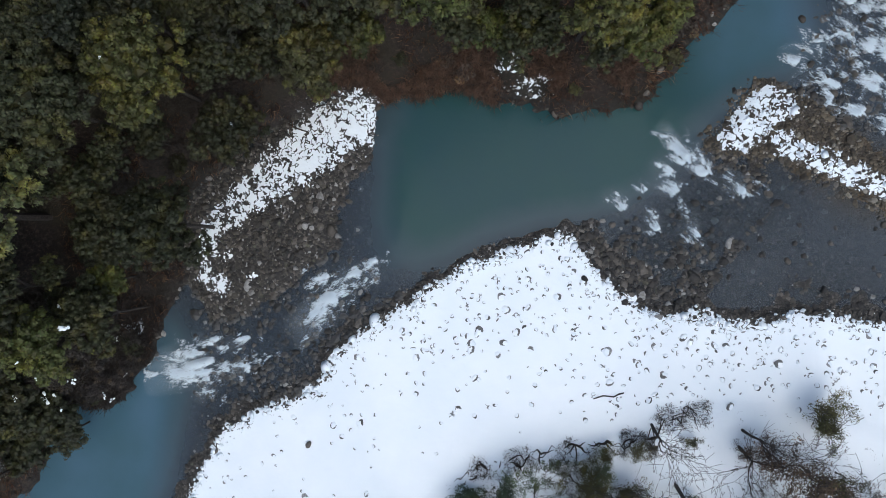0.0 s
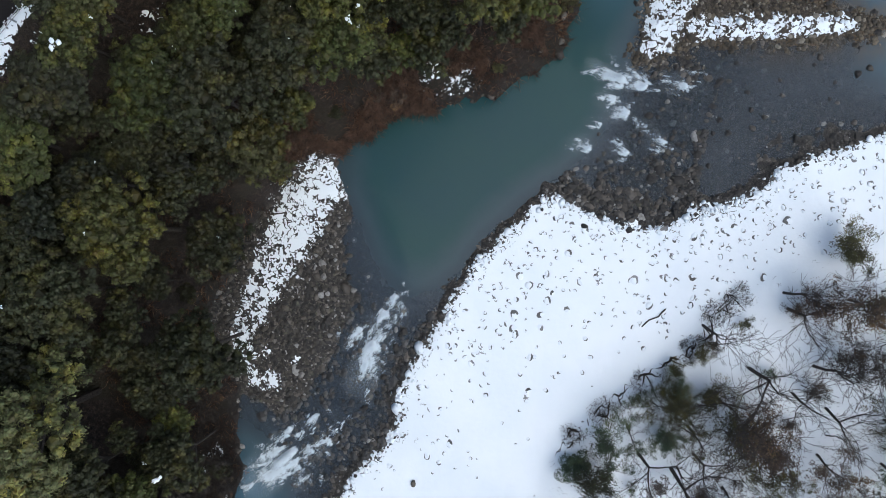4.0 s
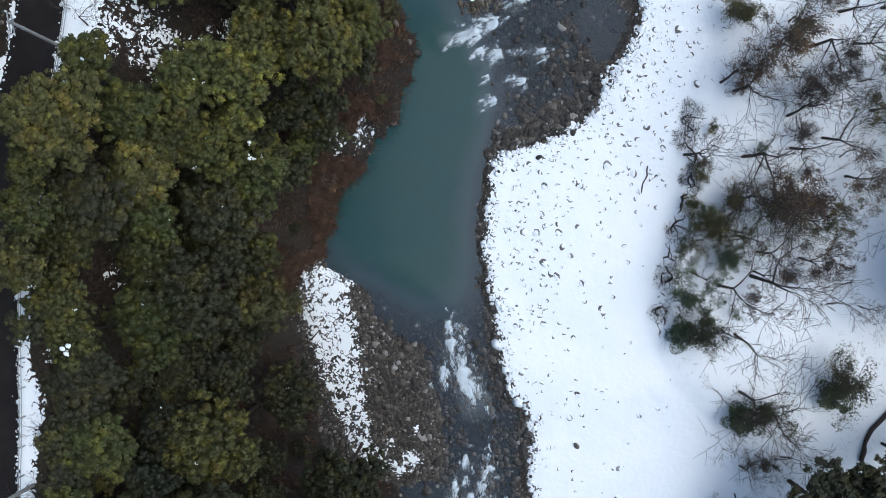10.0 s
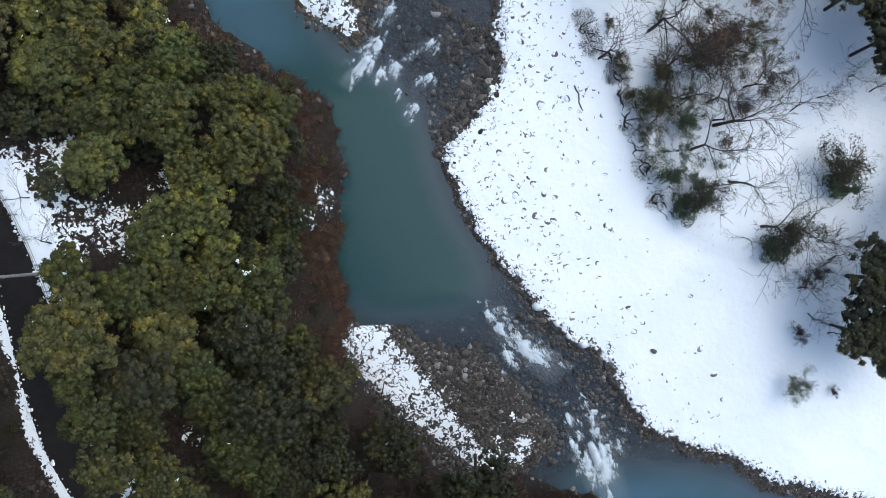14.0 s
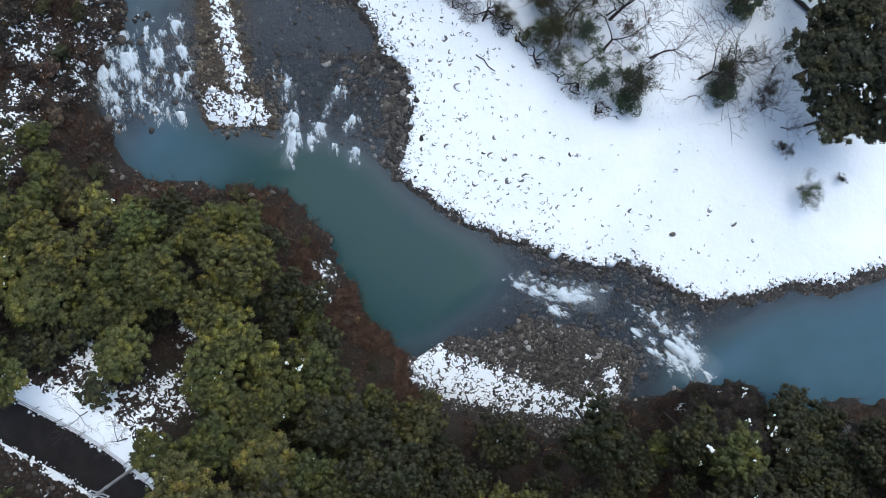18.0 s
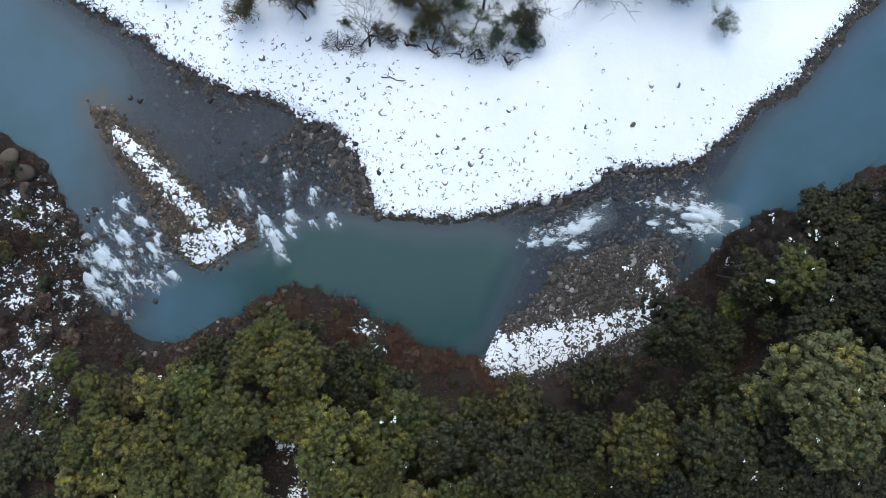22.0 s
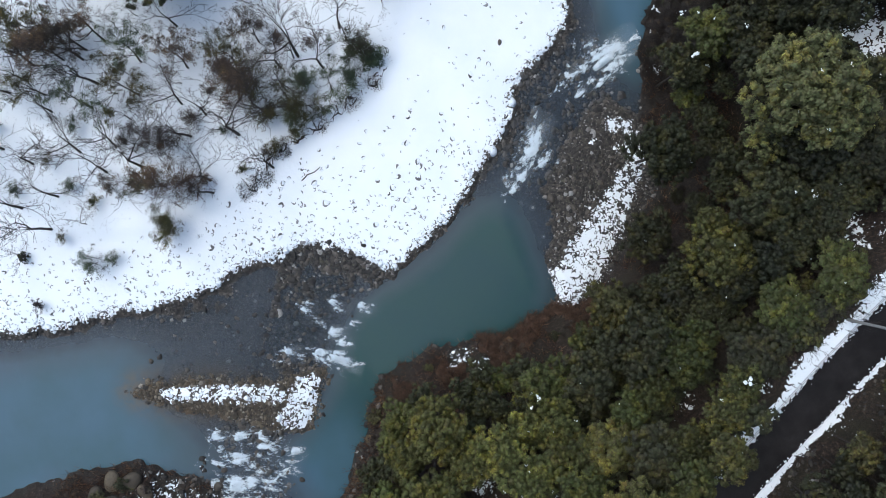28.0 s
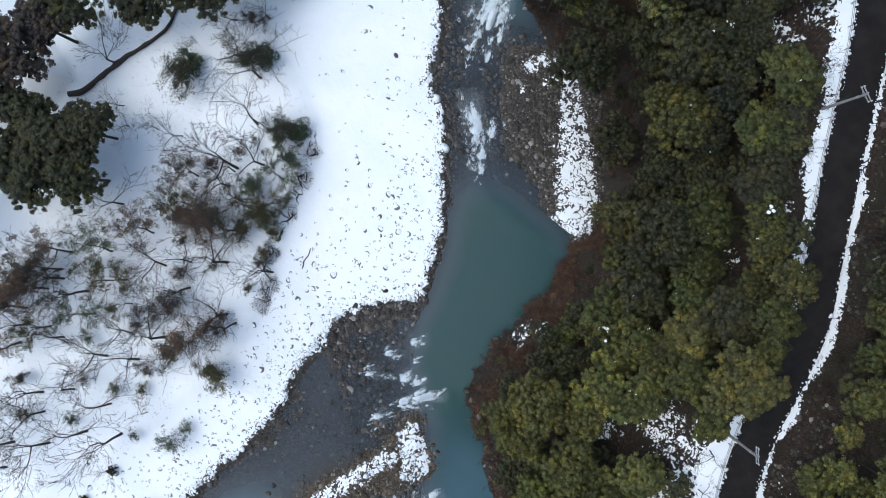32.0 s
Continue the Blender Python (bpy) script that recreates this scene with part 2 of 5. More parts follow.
def make_plain(name, a, b, scale, rough, metal=0.0):
    g = Mat(name)
    co = g.coords()
    n = g.noise(scale, 5, vec=co)
    g.surface(g.ramp(n, [(0.3, a), (0.7, b)]), rough, g.bump(n, 0.2, 0.02), metal=metal)
    return g.m


GROUND = make_ground_material()
SNOW_M = make_snow()
ROCK = make_rock("river_stone", [(0.0, (0.022, 0.02, 0.018)), (0.45, (0.043, 0.037, 0.032)), (0.76, (0.085, 0.072, 0.058)), (0.92, (0.15, 0.13, 0.11)), (1.0, (0.34, 0.33, 0.31))])
SANDY = make_rock("tan_river_stone", [(0.0, (0.035, 0.028, 0.02)), (0.5, (0.085, 0.065, 0.042)), (0.85, (0.15, 0.12, 0.08)), (1.0, (0.3, 0.27, 0.22))])
DARK_ROCK = make_rock("wet_dark_stone", [(0.0, (0.03, 0.029, 0.028)), (0.6, (0.055, 0.051, 0.048)), (1.0, (0.1, 0.093, 0.085))], 6.0, 0.5)
BURIED = make_rock("snow_dusted_stone", [(0.0, (0.075, 0.072, 0.07)), (0.5, (0.19, 0.185, 0.18)), (1.0, (0.38, 0.38, 0.38))], 6.0, 0.7)
LEAF = make_leaf()
BARK = make_bark("grey_brown_bark", (0.03, 0.025, 0.022), (0.085, 0.07, 0.06))
TWIG = make_brush()
RUST = make_plain("dead_fern", (0.045, 0.027, 0.019), (0.17, 0.1, 0.066), 1.2, 0.9)
GREY_BARK = make_bark("grey_twig_bark", (0.022, 0.019, 0.018), (0.085, 0.073, 0.067))
DARK_BARK = make_bark("wet_dark_bark", (0.018, 0.015, 0.013), (0.075, 0.062, 0.054))
ASPHALT = make_asphalt()
WATER = make_water()
FOAM = make_foam()
CONCRETE = make_plain("weathered_concrete", (0.2, 0.2, 0.19), (0.32, 0.31, 0.3), 6, 0.85)
STEEL = make_plain("galvanised_steel", (0.3, 0.31, 0.32), (0.42, 0.43, 0.44), 8, 0.5, 0.7)
CERAMIC = make_plain("white_ceramic", (0.65, 0.65, 0.63), (0.75, 0.75, 0.73), 8, 0.25)


# ---- small tools ----
def mesh_of(name, verts, faces, mat, smooth=True):
    me = bpy.data.meshes.new(name)
    if isinstance(verts, np.ndarray):
        verts = verts.tolist()
    if isinstance(faces, np.ndarray):
        faces = faces.tolist()
    me.from_pydata(verts, [], faces)
    me.polygons.foreach_set("use_smooth", [smooth] * len(me.polygons))
    if mat:
        me.materials.append(mat)
    me.update()
    return me


def part(name, me, parent, label=""):
    ob = new(name, me)
    ob.parent = parent
    return tagged(ob, label)


def thing(name, label, category, group="", kind="", at=(0, 0, 0)):
    ob = new(name)
    ob.empty_display_size = 0.3
    ob.location = at
    return tagged(ob, label, category, group, kind)


RNG = np.random.default_rng(7)
TABLE = RNG.random((256, 256))


def vnoise(x, y, size, seed=0):
    """Smooth value noise, 0 to 1, with features of that size in metres."""
    u, v = np.asarray(x) / size + 17.3 * seed + 300, np.asarray(y) / size + 9.7 * seed + 300
    i, j = np.floor(u).astype(int), np.floor(v).astype(int)
    a, b = u - i, v - j
    a, b = a * a * (3 - 2 * a), b * b * (3 - 2 * b)
    t = lambda p, q: TABLE[p % 256, q % 256]
    return (t(i, j) * (1 - a) + t(i + 1, j) * a) * (1 - b) + (t(i, j + 1) * (1 - a) + t(i + 1, j + 1) * a) * b


def dist_to(x, y, line):
    """Distance from points to a polyline."""
    best = np.full(np.shape(x), 1e9)
    for (ax, ay), (bx, by) in zip(line[:-1], line[1:]):
        dx, dy = bx - ax, by - ay
        s = np.clip(((x - ax) * dx + (y - ay) * dy) / (dx * dx + dy * dy + 1e-9), 0, 1)
        best = np.minimum(best, np.hypot(x - ax - s * dx, y - ay - s * dy))
    return best


def inside(x, y, poly):
    odd = np.zeros(np.shape(x), bool)
    for (ax, ay), (bx, by) in zip(poly, poly[1:] + poly[:1]):
        if ay != by:
            odd ^= ((ay > y) != (by > y)) & (x < (bx - ax) * (y - ay) / (by - ay) + ax)
    return odd


def curve_through(pts, step=0.8):
    """A smooth line through control points."""
    p = [np.array(q, float) for q in pts]
    p = [2 * p[0] - p[1]] + p + [2 * p[-1] - p[-2]]
    out = []
    for a, b, c, d in zip(p[:-3], p[1:-2], p[2:-1], p[3:]):
        n = max(1, int(np.linalg.norm(c - b) / step))
        for k in range(n):
            t = k / n
            out.append(0.5 * (2 * b + (c - a) * t + (2 * a - 5 * b + 4 * c - d) * t * t + (3 * b - a - 3 * c + d) * t ** 3))
    out.append(p[-2])
    return [tuple(float(v) for v in q) for q in out]


def sstep(v, a, b):
    t = np.clip((v - a) / (b - a), 0, 1)
    return t * t * (3 - 2 * t)


# ---- the plan, in metres ----
SNOW_EDGE = [(110, -25), (80, -18), (60.5, -13.2), (53, -11), (45.5, -9.4), (38.5, -7.7), (32, -7.3), (27.6, -8.2), (23.4, -7.1), (20, -7.4), (16.8, -6.0),
             (14.2, -4), (12.6, -2.2), (10.6, 0.3), (8, 0.0), (4.7, -0.9), (1.5, -2.1), (-3.3, -5.0), (-7.5, -7.9), (-12.5, -11.3), (-14.6, -14.7),
             (-20.3, -17.3), (-24.4, -19.4), (-26.5, -23), (-29.5, -29.7), (-32.4, -33.2), (-34.4, -39), (-40, -52), (-55, -80), (-80, -120)]
FOOT = [(120, -4), (90, 3), (56, 8), (49.3, 10.3), (47, 13.1), (43.8, 15.9), (41.6, 21.2), (38.6, 23.6), (31, 25.6), (27, 23.2), (21, 16.5), (17.4, 13.0),
        (15.4, 12.3), (9.5, 12.5), (3.3, 13.6), (-2, 14.3), (-7.6, 13.9), (-13, 13.6), (-18, 11), (-25.5, 6), (-29, 1), (-28.2, -5), (-31, -9),
        (-32, -13), (-34, -16), (-37, -17.9), (-40.5, -18.0), (-42.3, -20.8), (-44.6, -25.2), (-50, -30.5), (-70, -42), (-110, -75)]
BAR = [(-8.4, 13.6), (-9, 9.5), (-11.2, 5.8), (-12.3, 2.5), (-12.6, -0.5), (-17, -4.8), (-22.3, -7.8), (-25.8, -8.5), (-27.8, -5), (-29.5, 0), (-27, 5), (-18, 11.5), (-12, 14.2)]
ISLAND = [(47.3, 0.8), (43, 2.1), (35, 5.2), (30.5, 7.4), (25, 8.3), (24.5, 9.6), (27.5, 14.2), (29.3, 14.9), (33.5, 12.9), (37, 9.2), (43, 5.2), (46, 2.7)]
TIP_BAR = [(30.2, 3.6), (27.5, 0), (24, -5.5), (20, -7.2), (16.4, -5.6), (12.5, -2), (11.2, 1), (14.8, 2.4), (19, 4.2), (22, 6.5), (25, 7.6), (28.4, 6)]
ROAD = [(95, 92), (60, 72), (30, 52), (18, 45.5), (10, 41.6), (4.5, 39.2), (-1, 37.8), (-7, 37.0), (-13, 35.8), (-18.8, 33.3), (-24, 31), (-29.4, 28.6), (-35.3, 26.2),
        (-40, 24.3), (-46, 21), (-58, 12), (-80, -2), (-120, -20)]
TERRACE = [(70, -30), (50, -22), (34, -16.5), (26, -16.5), (20.3, -17.6), (18.4, -19.3), (13.5, -20.5), (8, -21.4), (0, -23), (-4, -28), (-9, -40), (-14, -70)]
ROAD_Z, ROAD_HALF = 19.0, 1.95
SNOW_LINE, FOOT_LINE, ROAD_LINE = curve_through(SNOW_EDGE), curve_through(FOOT), curve_through(ROAD)
SNOW_SIDE = SNOW_LINE + [(-80, -300), (300, -300), (300, -25)]
HILL_SIDE = FOOT_LINE + [(-300, -75), (-300, 300), (300, 300), (300, -4)]
OVER_ROAD = ROAD_LINE + [(-300, -20), (-300, 300), (300, 300), (300, 92)]
# snow lying in openings of the wood and on the upstream slope: x, y, radius, strength
DRIFTS = [(4.3, 30.1, 2.2, -0.14), (-37.5, 16.8, 1.5, -0.05), (-41.3, 18.7, 1.5, -0.05), (-46.5, 15, 1.4, -0.08), (-49.8, -0.2, 2.8, 0.04), (-48.3, -3.7, 1.2, -0.04), (-48.4, 3.0, 1.2, -0.04), (-45.7, 8.5, 1.0, -0.06), (-50, 9, 1.4, -0.08), (-14.2, 26.2, 1.4, -0.16), (42.4, 28.1, 1.6, -0.1), (40.9, 24.2, 1.9, -0.12), (39.7, 30.8, 2.2, -0.1), (35.8, 35.2, 1.8, -0.1), (43.9, 31.9, 1.6, -0.12), (41.7, 21.9, 1.4, -0.14), (4.4, 35.7, 1.7, 0.12), (7.0, 36.6, 1.8, 0.14), (5.6, 35.2, 1.3, 0.02), (9.0, 36.4, 1.3, 0.0), (10.4, 38.2, 1.6, 0.1), (9.0, 26.8, 1.0, -0.03), (5.5, 31.1, 1.7, -0.02), (12.5, 34.3, 1.2, -0.02), (-21.3, 26.2, 0.8, 0.0), (-17.9, 31.0, 1.2, -0.05), (-13.4, 32.8, 1.3, -0.05), (-10.3, 34.0, 1.1, 0.0), (7.4, 14.5, 1.0, -0.09), (4.3, 16.0, 1.0, -0.07), (5.8, 14.6, 0.9, -0.13), (-4.2, 34.2, 1.4, 0.05),
          (11.5, 34.0, 1.2, 0.05), (44.3, 18.5, 2.6, -0.16), (46.5, 24.3, 3.6, -0.14), (41.6, 29.0, 2.0, -0.16), (40.3, 33.4, 2.4, -0.14), (36.1, 33.8, 1.4, 0.0),
          (43.3, 39.0, 2.2, 0.0), (50, 15, 3.0, -0.13), (47.5, 15.5, 2.0, -0.12), (-36.5, -13.2, 1.6, -0.2), (-33, -9.5, 1.0, -0.12), (-38.5, -15.2, 1.3, -0.14), (52, 22, 4, -0.2)]


def river_level(x):
    return np.interp(x, [-120, -60, -38, -25, -14, -6, 18, 24, 34, 60, 120], [-7, -4.6, -4.2, -3.9, -2.6, -2.0, -1.9, -1.2, 0.2, 0.9, 4])


def plan(x, y):
    """Height of the ground and its cover at points of the plan."""
    x, y = np.asarray(x, float), np.asarray(y, float)
    zr = river_level(x)
    d_snow, d_foot, d_road = dist_to(x, y, SNOW_LINE), dist_to(x, y, FOOT_LINE), dist_to(x, y, ROAD_LINE)
    on_snow, on_hill, over = inside(x, y, SNOW_SIDE), inside(x, y, HILL_SIDE), inside(x, y, OVER_ROAD)
    bar, isl, tip = inside(x, y, BAR), inside(x, y, ISLAND), inside(x, y, TIP_BAR)
    n1, n2, n3 = vnoise(x, y, 1.2, 1) - 0.5, vnoise(x, y, 4.0, 2) - 0.5, vnoise(x, y, 0.5, 3) - 0.5
    edge = np.where(on_snow, d_snow, -d_snow) + (0.75 * n1 + 0.45 * n3 + 0.5 * (vnoise(x, y, 2.4, 43) - 0.5)) * (d_snow < 3)
    on_snow, d_snow = edge > 0, np.abs(edge)
    bank_edge = np.where(on_hill, d_foot, -d_foot) + (1.5 * (vnoise(x, y, 2.6, 61) - 0.5) + 0.9 * (vnoise(x, y, 0.9, 62) - 0.5)) * (d_foot < 3)
    on_hill, d_foot = bank_edge > 0, np.abs(bank_edge)
    # river bed
    pool = sstep(x + 0.5 * (y - 6), 26, 16) * sstep(x, -10, -2)
    pool = np.maximum(pool, 0.75 * sstep(y - 0.35 * (x - 14), 6, 10) * sstep(x, 34, 29) * sstep(x, 8, 14))
    lower = sstep(x, -27, -33)
    upper = sstep(x, 38, 50)
    deep = 0.22 + 1.9 * pool + 1.6 * lower + 0.9 * upper
    d_bar, d_isl, d_tip = dist_to(x, y, BAR + BAR[:1]), dist_to(x, y, ISLAND + ISLAND[:1]), dist_to(x, y, TIP_BAR + TIP_BAR[:1])
    shelf = np.minimum(np.minimum((d_snow - 0.9) * (0.17 + 0.03 * pool), d_foot * 1.3), np.minimum(d_bar * (0.28 + 0.3 * pool), np.minimum(d_isl * 0.4, d_tip * 0.35)))
    depth = np.clip(shelf, -0.4, 1) * deep
    h = zr - depth + 0.12 * n1 + 0.08 * n3
    h = np.where(d_snow < 0.9, np.maximum(h, zr + 0.4 - 0.5 * d_snow + 0.15 * n3), h)
    beach = sstep(x, -25, -30)
    h = np.where(~on_snow & (d_snow < 2.6) & (x < -24), np.maximum(h, zr + beach * (0.32 - 0.2 * d_snow) + 0.08 * n1 - 0.3 * (1 - beach)), h)
    # low bars of stones
    h = np.where(tip, zr - 0.24 + 0.3 * sstep(d_snow, 4.5, 1.0) + 0.2 * n1 + 0.18 * n3 + 0.3 * n2, h)
    h = np.where(~isl & (d_isl < np.where(y > 14.9 - 0.72 * (x - 29.3), 0.7, 2.0)) & ~on_hill, np.maximum(h, zr - 0.1 * d_isl + 0.02 + 0.22 * n1 + 0.15 * n3), h)
    h = np.where(isl, zr + np.clip(d_isl * 0.3 + 0.02, -0.2, 0.4) + 0.2 * n1, h)
    # snowy point bar with a terrace
    d_ter = dist_to(x, y, TERRACE)
    behind = inside(x, y, TERRACE + [(-14, -300), (300, -300), (300, -30)])
    step = np.where(behind, 0.5 + 0.5 * sstep(d_ter, 0, 0.8), 0.5 * (1 - sstep(d_ter, 0, 0.9)))
    hs = zr + 0.42 + 0.03 * np.minimum(d_snow, 30) + 0.35 * step + 0.14 * n2 + 0.06 * n1 + 0.5 * np.maximum(d_snow - 48, 0)
    h = np.where(on_snow, hs, h)
    # wooded hillside up to the road shelf and above it
    d_in = np.maximum(d_road - 4.2, 0)
    u = d_foot / (d_foot + d_in + 1e-6)
    hh = zr + 0.15 + (ROAD_Z - zr - 0.15) * u ** 0.85 + (0.9 * n2 + 0.5 * n1) * np.minimum(1, d_foot / 4) * sstep(d_in, 0, 2)
    knoll = np.exp(-(((x + 36.5) / 4.0) ** 2 + ((y + 12.5) / 4.0) ** 2))
    hh = hh + 1.6 * knoll * np.minimum(1, d_foot / 2)
    hh = np.where(over, ROAD_Z + 0.75 * np.maximum(d_road - 3.4, 0) + (0.7 * n2 + 0.3 * n1) * sstep(d_road, 3.4, 6), hh)
    hh = np.where(d_road < 3.4, np.minimum(np.maximum(hh, ROAD_Z - 0.1), ROAD_Z + 0.12), hh)
    h = np.where(on_hill, hh, h)
    h = np.where(bar, np.where(on_hill, np.minimum(h, zr + 0.5 + 0.12 * d_bar), zr + np.clip(d_bar * 0.3, 0, 0.42)) + 0.18 * n1, h)
    # cover
    soil = np.where(on_hill & ~bar, 0.75 + 0.25 * sstep(d_foot, 0.1, 1.2), 0.0)
    soil = np.where(~on_hill & ~(bar | isl | tip) & (d_snow > 2.5), 0.75 * sstep(d_foot, 1.8, 0.4) * sstep(d_bar, 0.3, 1.5), soil)
    snow = np.full(x.shape, -1.0)
    snow = np.where(on_snow, np.clip(0.02 + d_snow * 0.36 + 0.25 * np.maximum(d_snow - 0.9, 0), 0, 1.3), np.clip(-0.03 - d_snow * 0.42, -1, 0))
    # where the snow thins: the two small bars, verges of the road, openings
    axis = dist_to(x, y, [(-10.2, 11.6), (-13.5, 10.2), (-19, 6.4), (-25.5, 1.3), (-27, -2)])
    width = np.interp(x, [-28, -25, -20, -14, -9.5], [0.8, 1.3, 2.3, 3.1, 2.6])
    snow = np.maximum(snow, np.where(axis < 6, np.clip(0.5 * (1 - axis / width) - 0.02, -1, 0.11 + 0.008 * (x + 20)), -1))
    for px, py, pr in [(-24.6, -4.9, 1.1), (-25.6, -1.4, 0.7), (-21.3, -3.9, 0.5), (-26.4, -4.0, 0.8), (-24.7, -4.7, 0.9), (-23.6, -1.7, 0.5)]:
        snow = np.maximum(snow, np.where(bar, 0.25 * (1 - np.hypot(x - px, y - py) / pr), -1))
    ax2 = dist_to(x, y, [(43, 2.9), (38, 5.2), (33, 7.6), (30.5, 9)])
    ax3 = dist_to(x, y, [(25.8, 9.2), (27.6, 11.2), (30, 13.0)])
    snow = np.maximum(snow, np.where(isl, np.minimum(np.maximum(0.34 * (1 - ax2 / 1.15), 0.4 * (1 - ax3 / 1.9)), 0.12), -1))
    verge_w = np.interp(x, [-45, -28, -24, -21, -12, -5, 0, 8, 20], [3.7, 3.9, 3.7, 3.1, 2.7, 2.9, 4.8, 5.2, 4.4]) + 1.4 * (vnoise(x, y, 2.2, 17) - 0.5)
    snow = np.where(on_hill & ~over, np.maximum(snow, np.where((d_road > ROAD_HALF) & (d_road < 7), np.clip((verge_w - d_road) * 0.6, -1, 0.8), -1)), snow)
    snow = np.where(over, np.maximum(snow, np.where(d_road > ROAD_HALF, np.clip((2.2 + 1.1 * vnoise(x, y, 3.0, 14) - d_road) * 0.9, -1, 0.7), -1)), snow)
    for dx, dy, r, k in DRIFTS:
        dd = np.hypot(x - dx, y - dy) / r
        snow = np.maximum(snow, np.where(on_hill & (dd < 2.5), np.clip(k + 0.22 * (1.0 - dd), -1, k + 0.1), -1))
    hill_far = on_hill & (d_foot > 1)
    snow = np.where(hill_far, np.maximum(snow, -0.42 + 0.12 * n2), snow)
    snow = np.where(on_hill & (x > 40), np.maximum(snow, -0.4 + 0.16 * n2), snow)
    snow = np.where(over & (d_road > 3), np.maximum(snow, -0.3 + 0.28 * n2), snow)
    wet = np.where(on_hill, sstep(d_foot, 1.5, 0), np.where(on_snow, 0, 0.8))
    sand = np.where(isl, 0.35, sstep(d_isl, 3.2, 0.3) * sstep(x, 27, 33)) * ~on_hill * sstep(y - 0.4 * (36 - x), 14, 9)
    return dict(h=h, soil=soil, sand=sand, snow=snow, wet=wet, zr=zr, d_foot=d_foot, d_snow=d_snow, d_road=d_road, on_hill=on_hill, on_snow=on_snow, over=over, bar=bar, isl=isl, tip=tip,
                d_isl=d_isl, deep=deep * np.clip(shelf, 0, 1) * ~(tip | bar | isl), behind=behind, upper=upper, lower=lower, pool=pool)



def spaced(lo, hi, far, fine, k):
    """Grid lines: fine inside lo..hi, widening outwards to far."""
    mid = np.arange(lo, hi + fine / 2, fine)
    out, d, p = [], fine, 0.0
    while p < far:
        d *= k
        p += d
        out.append(p)
    out = np.array(out)
    return np.concatenate([lo - out[::-1], mid, hi + out])


def sheet(xs, ys):
    X, Y = np.meshgrid(xs, ys)
    nx, ny = len(xs), len(ys)
    i = (np.arange(ny - 1)[:, None] * nx + np.arange(nx - 1)[None, :]).ravel()
    return X.ravel(), Y.ravel(), np.stack([i, i + 1, i + nx + 1, i + nx], 1)


def put_attr(me, name, values):
    a = me.attributes.new(name, "FLOAT", "POINT")
    a.data.foreach_set("value", np.asarray(values, np.float32))


# ---- ground ----
gx, gy, gf = sheet(spaced(-62, 66, 700, 0.4, 1.13), spaced(-62, 54, 700, 0.4, 1.13))
P = plan(gx, gy)
gme = mesh_of("ground", np.stack([gx, gy, P["h"]], 1), gf, GROUND)
for key in ("soil", "snow", "wet", "sand"):
    put_attr(gme, key, P[key])
NX = len(np.unique(gx))
GXS, GYS = gx[:NX], gy[::NX]


def survey(x, y):
    """The plan read off the ground's own grid, for many places at once."""
    x, y = np.atleast_1d(np.asarray(x, float)), np.atleast_1d(np.asarray(y, float))
    i = np.clip(np.searchsorted(GXS, x) - 1, 0, NX - 2)
    j = np.clip(np.searchsorted(GYS, y) - 1, 0, len(GYS) - 2)
    a, b = (x - GXS[i]) / (GXS[i + 1] - GXS[i]), (y - GYS[j]) / (GYS[j + 1] - GYS[j])
    out = {}
    for k, v in P.items():
        g = v.reshape(len(GYS), NX)
        if v.dtype == bool:
            out[k] = g[j + (b > 0.5), i + (a > 0.5)]
        else:
            out[k] = (g[j, i] * (1 - a) + g[j, i + 1] * a) * (1 - b) + (g[j + 1, i] * (1 - a) + g[j + 1, i + 1] * a) * b
    return out


def ground_z(x, y):
    return float(survey(x, y)["h"][0])


ground = tagged(new("ground", gme), "snowy river valley floor with gravel bars and brown wooded slope", "ground", kind="structure")

# ---- water ----
wx, wy, wf = sheet(np.arange(-110, 110.1, 0.6), np.arange(-100, 32.1, 0.6))
W = plan(wx, wy)
keep = (W["h"] < W["zr"] + 0.35)
rough_water = np.where(keep, (vnoise(wx, wy, 1.3, 5) - 0.5) * 0.1 * (1 - np.maximum(W["pool"], np.maximum(W["lower"], W["upper"]))), 0)
wf = wf[keep[wf].any(1)]
used = np.unique(wf)
remap = np.zeros(len(wx), int)
remap[used] = np.arange(len(used))
wme = mesh_of("river", np.stack([wx, wy, W["zr"] + rough_water], 1)[used], remap[wf], WATER)
WX = len(np.unique(wx))
deep_grid = np.clip(W["deep"] / 1.3, 0, 1).reshape(-1, WX)
wet_grid = (~(W["on_snow"] | W["on_hill"] | W["bar"])).reshape(-1, WX).astype(float)


def spread(g):
    return (g + np.roll(g, 1, 0) + np.roll(g, -1, 0) + np.roll(g, 1, 1) + np.roll(g, -1, 1)) / 5


for _ in range(26):
    deep_grid = spread(deep_grid * wet_grid) / np.maximum(spread(wet_grid), 1e-3)
put_attr(wme, "depth", deep_grid.ravel()[used])
put_attr(wme, "blue", np.clip(W["lower"] + W["upper"] * 0.9 + 0.9 * sstep(wy, 11, 20) * sstep(wx, 20, 26), 0, 1)[used])
put_attr(wme, "silt", (0.8 * sstep(W["d_isl"], 4.0, 0.2) * sstep(wx, 31, 37) * sstep(wy - 0.6 * (44 - wx), 9, 4) * ~W["on_hill"])[used])
river = tagged(new("river", wme), "teal silty mountain river with grey shallows", "river", kind="structure")


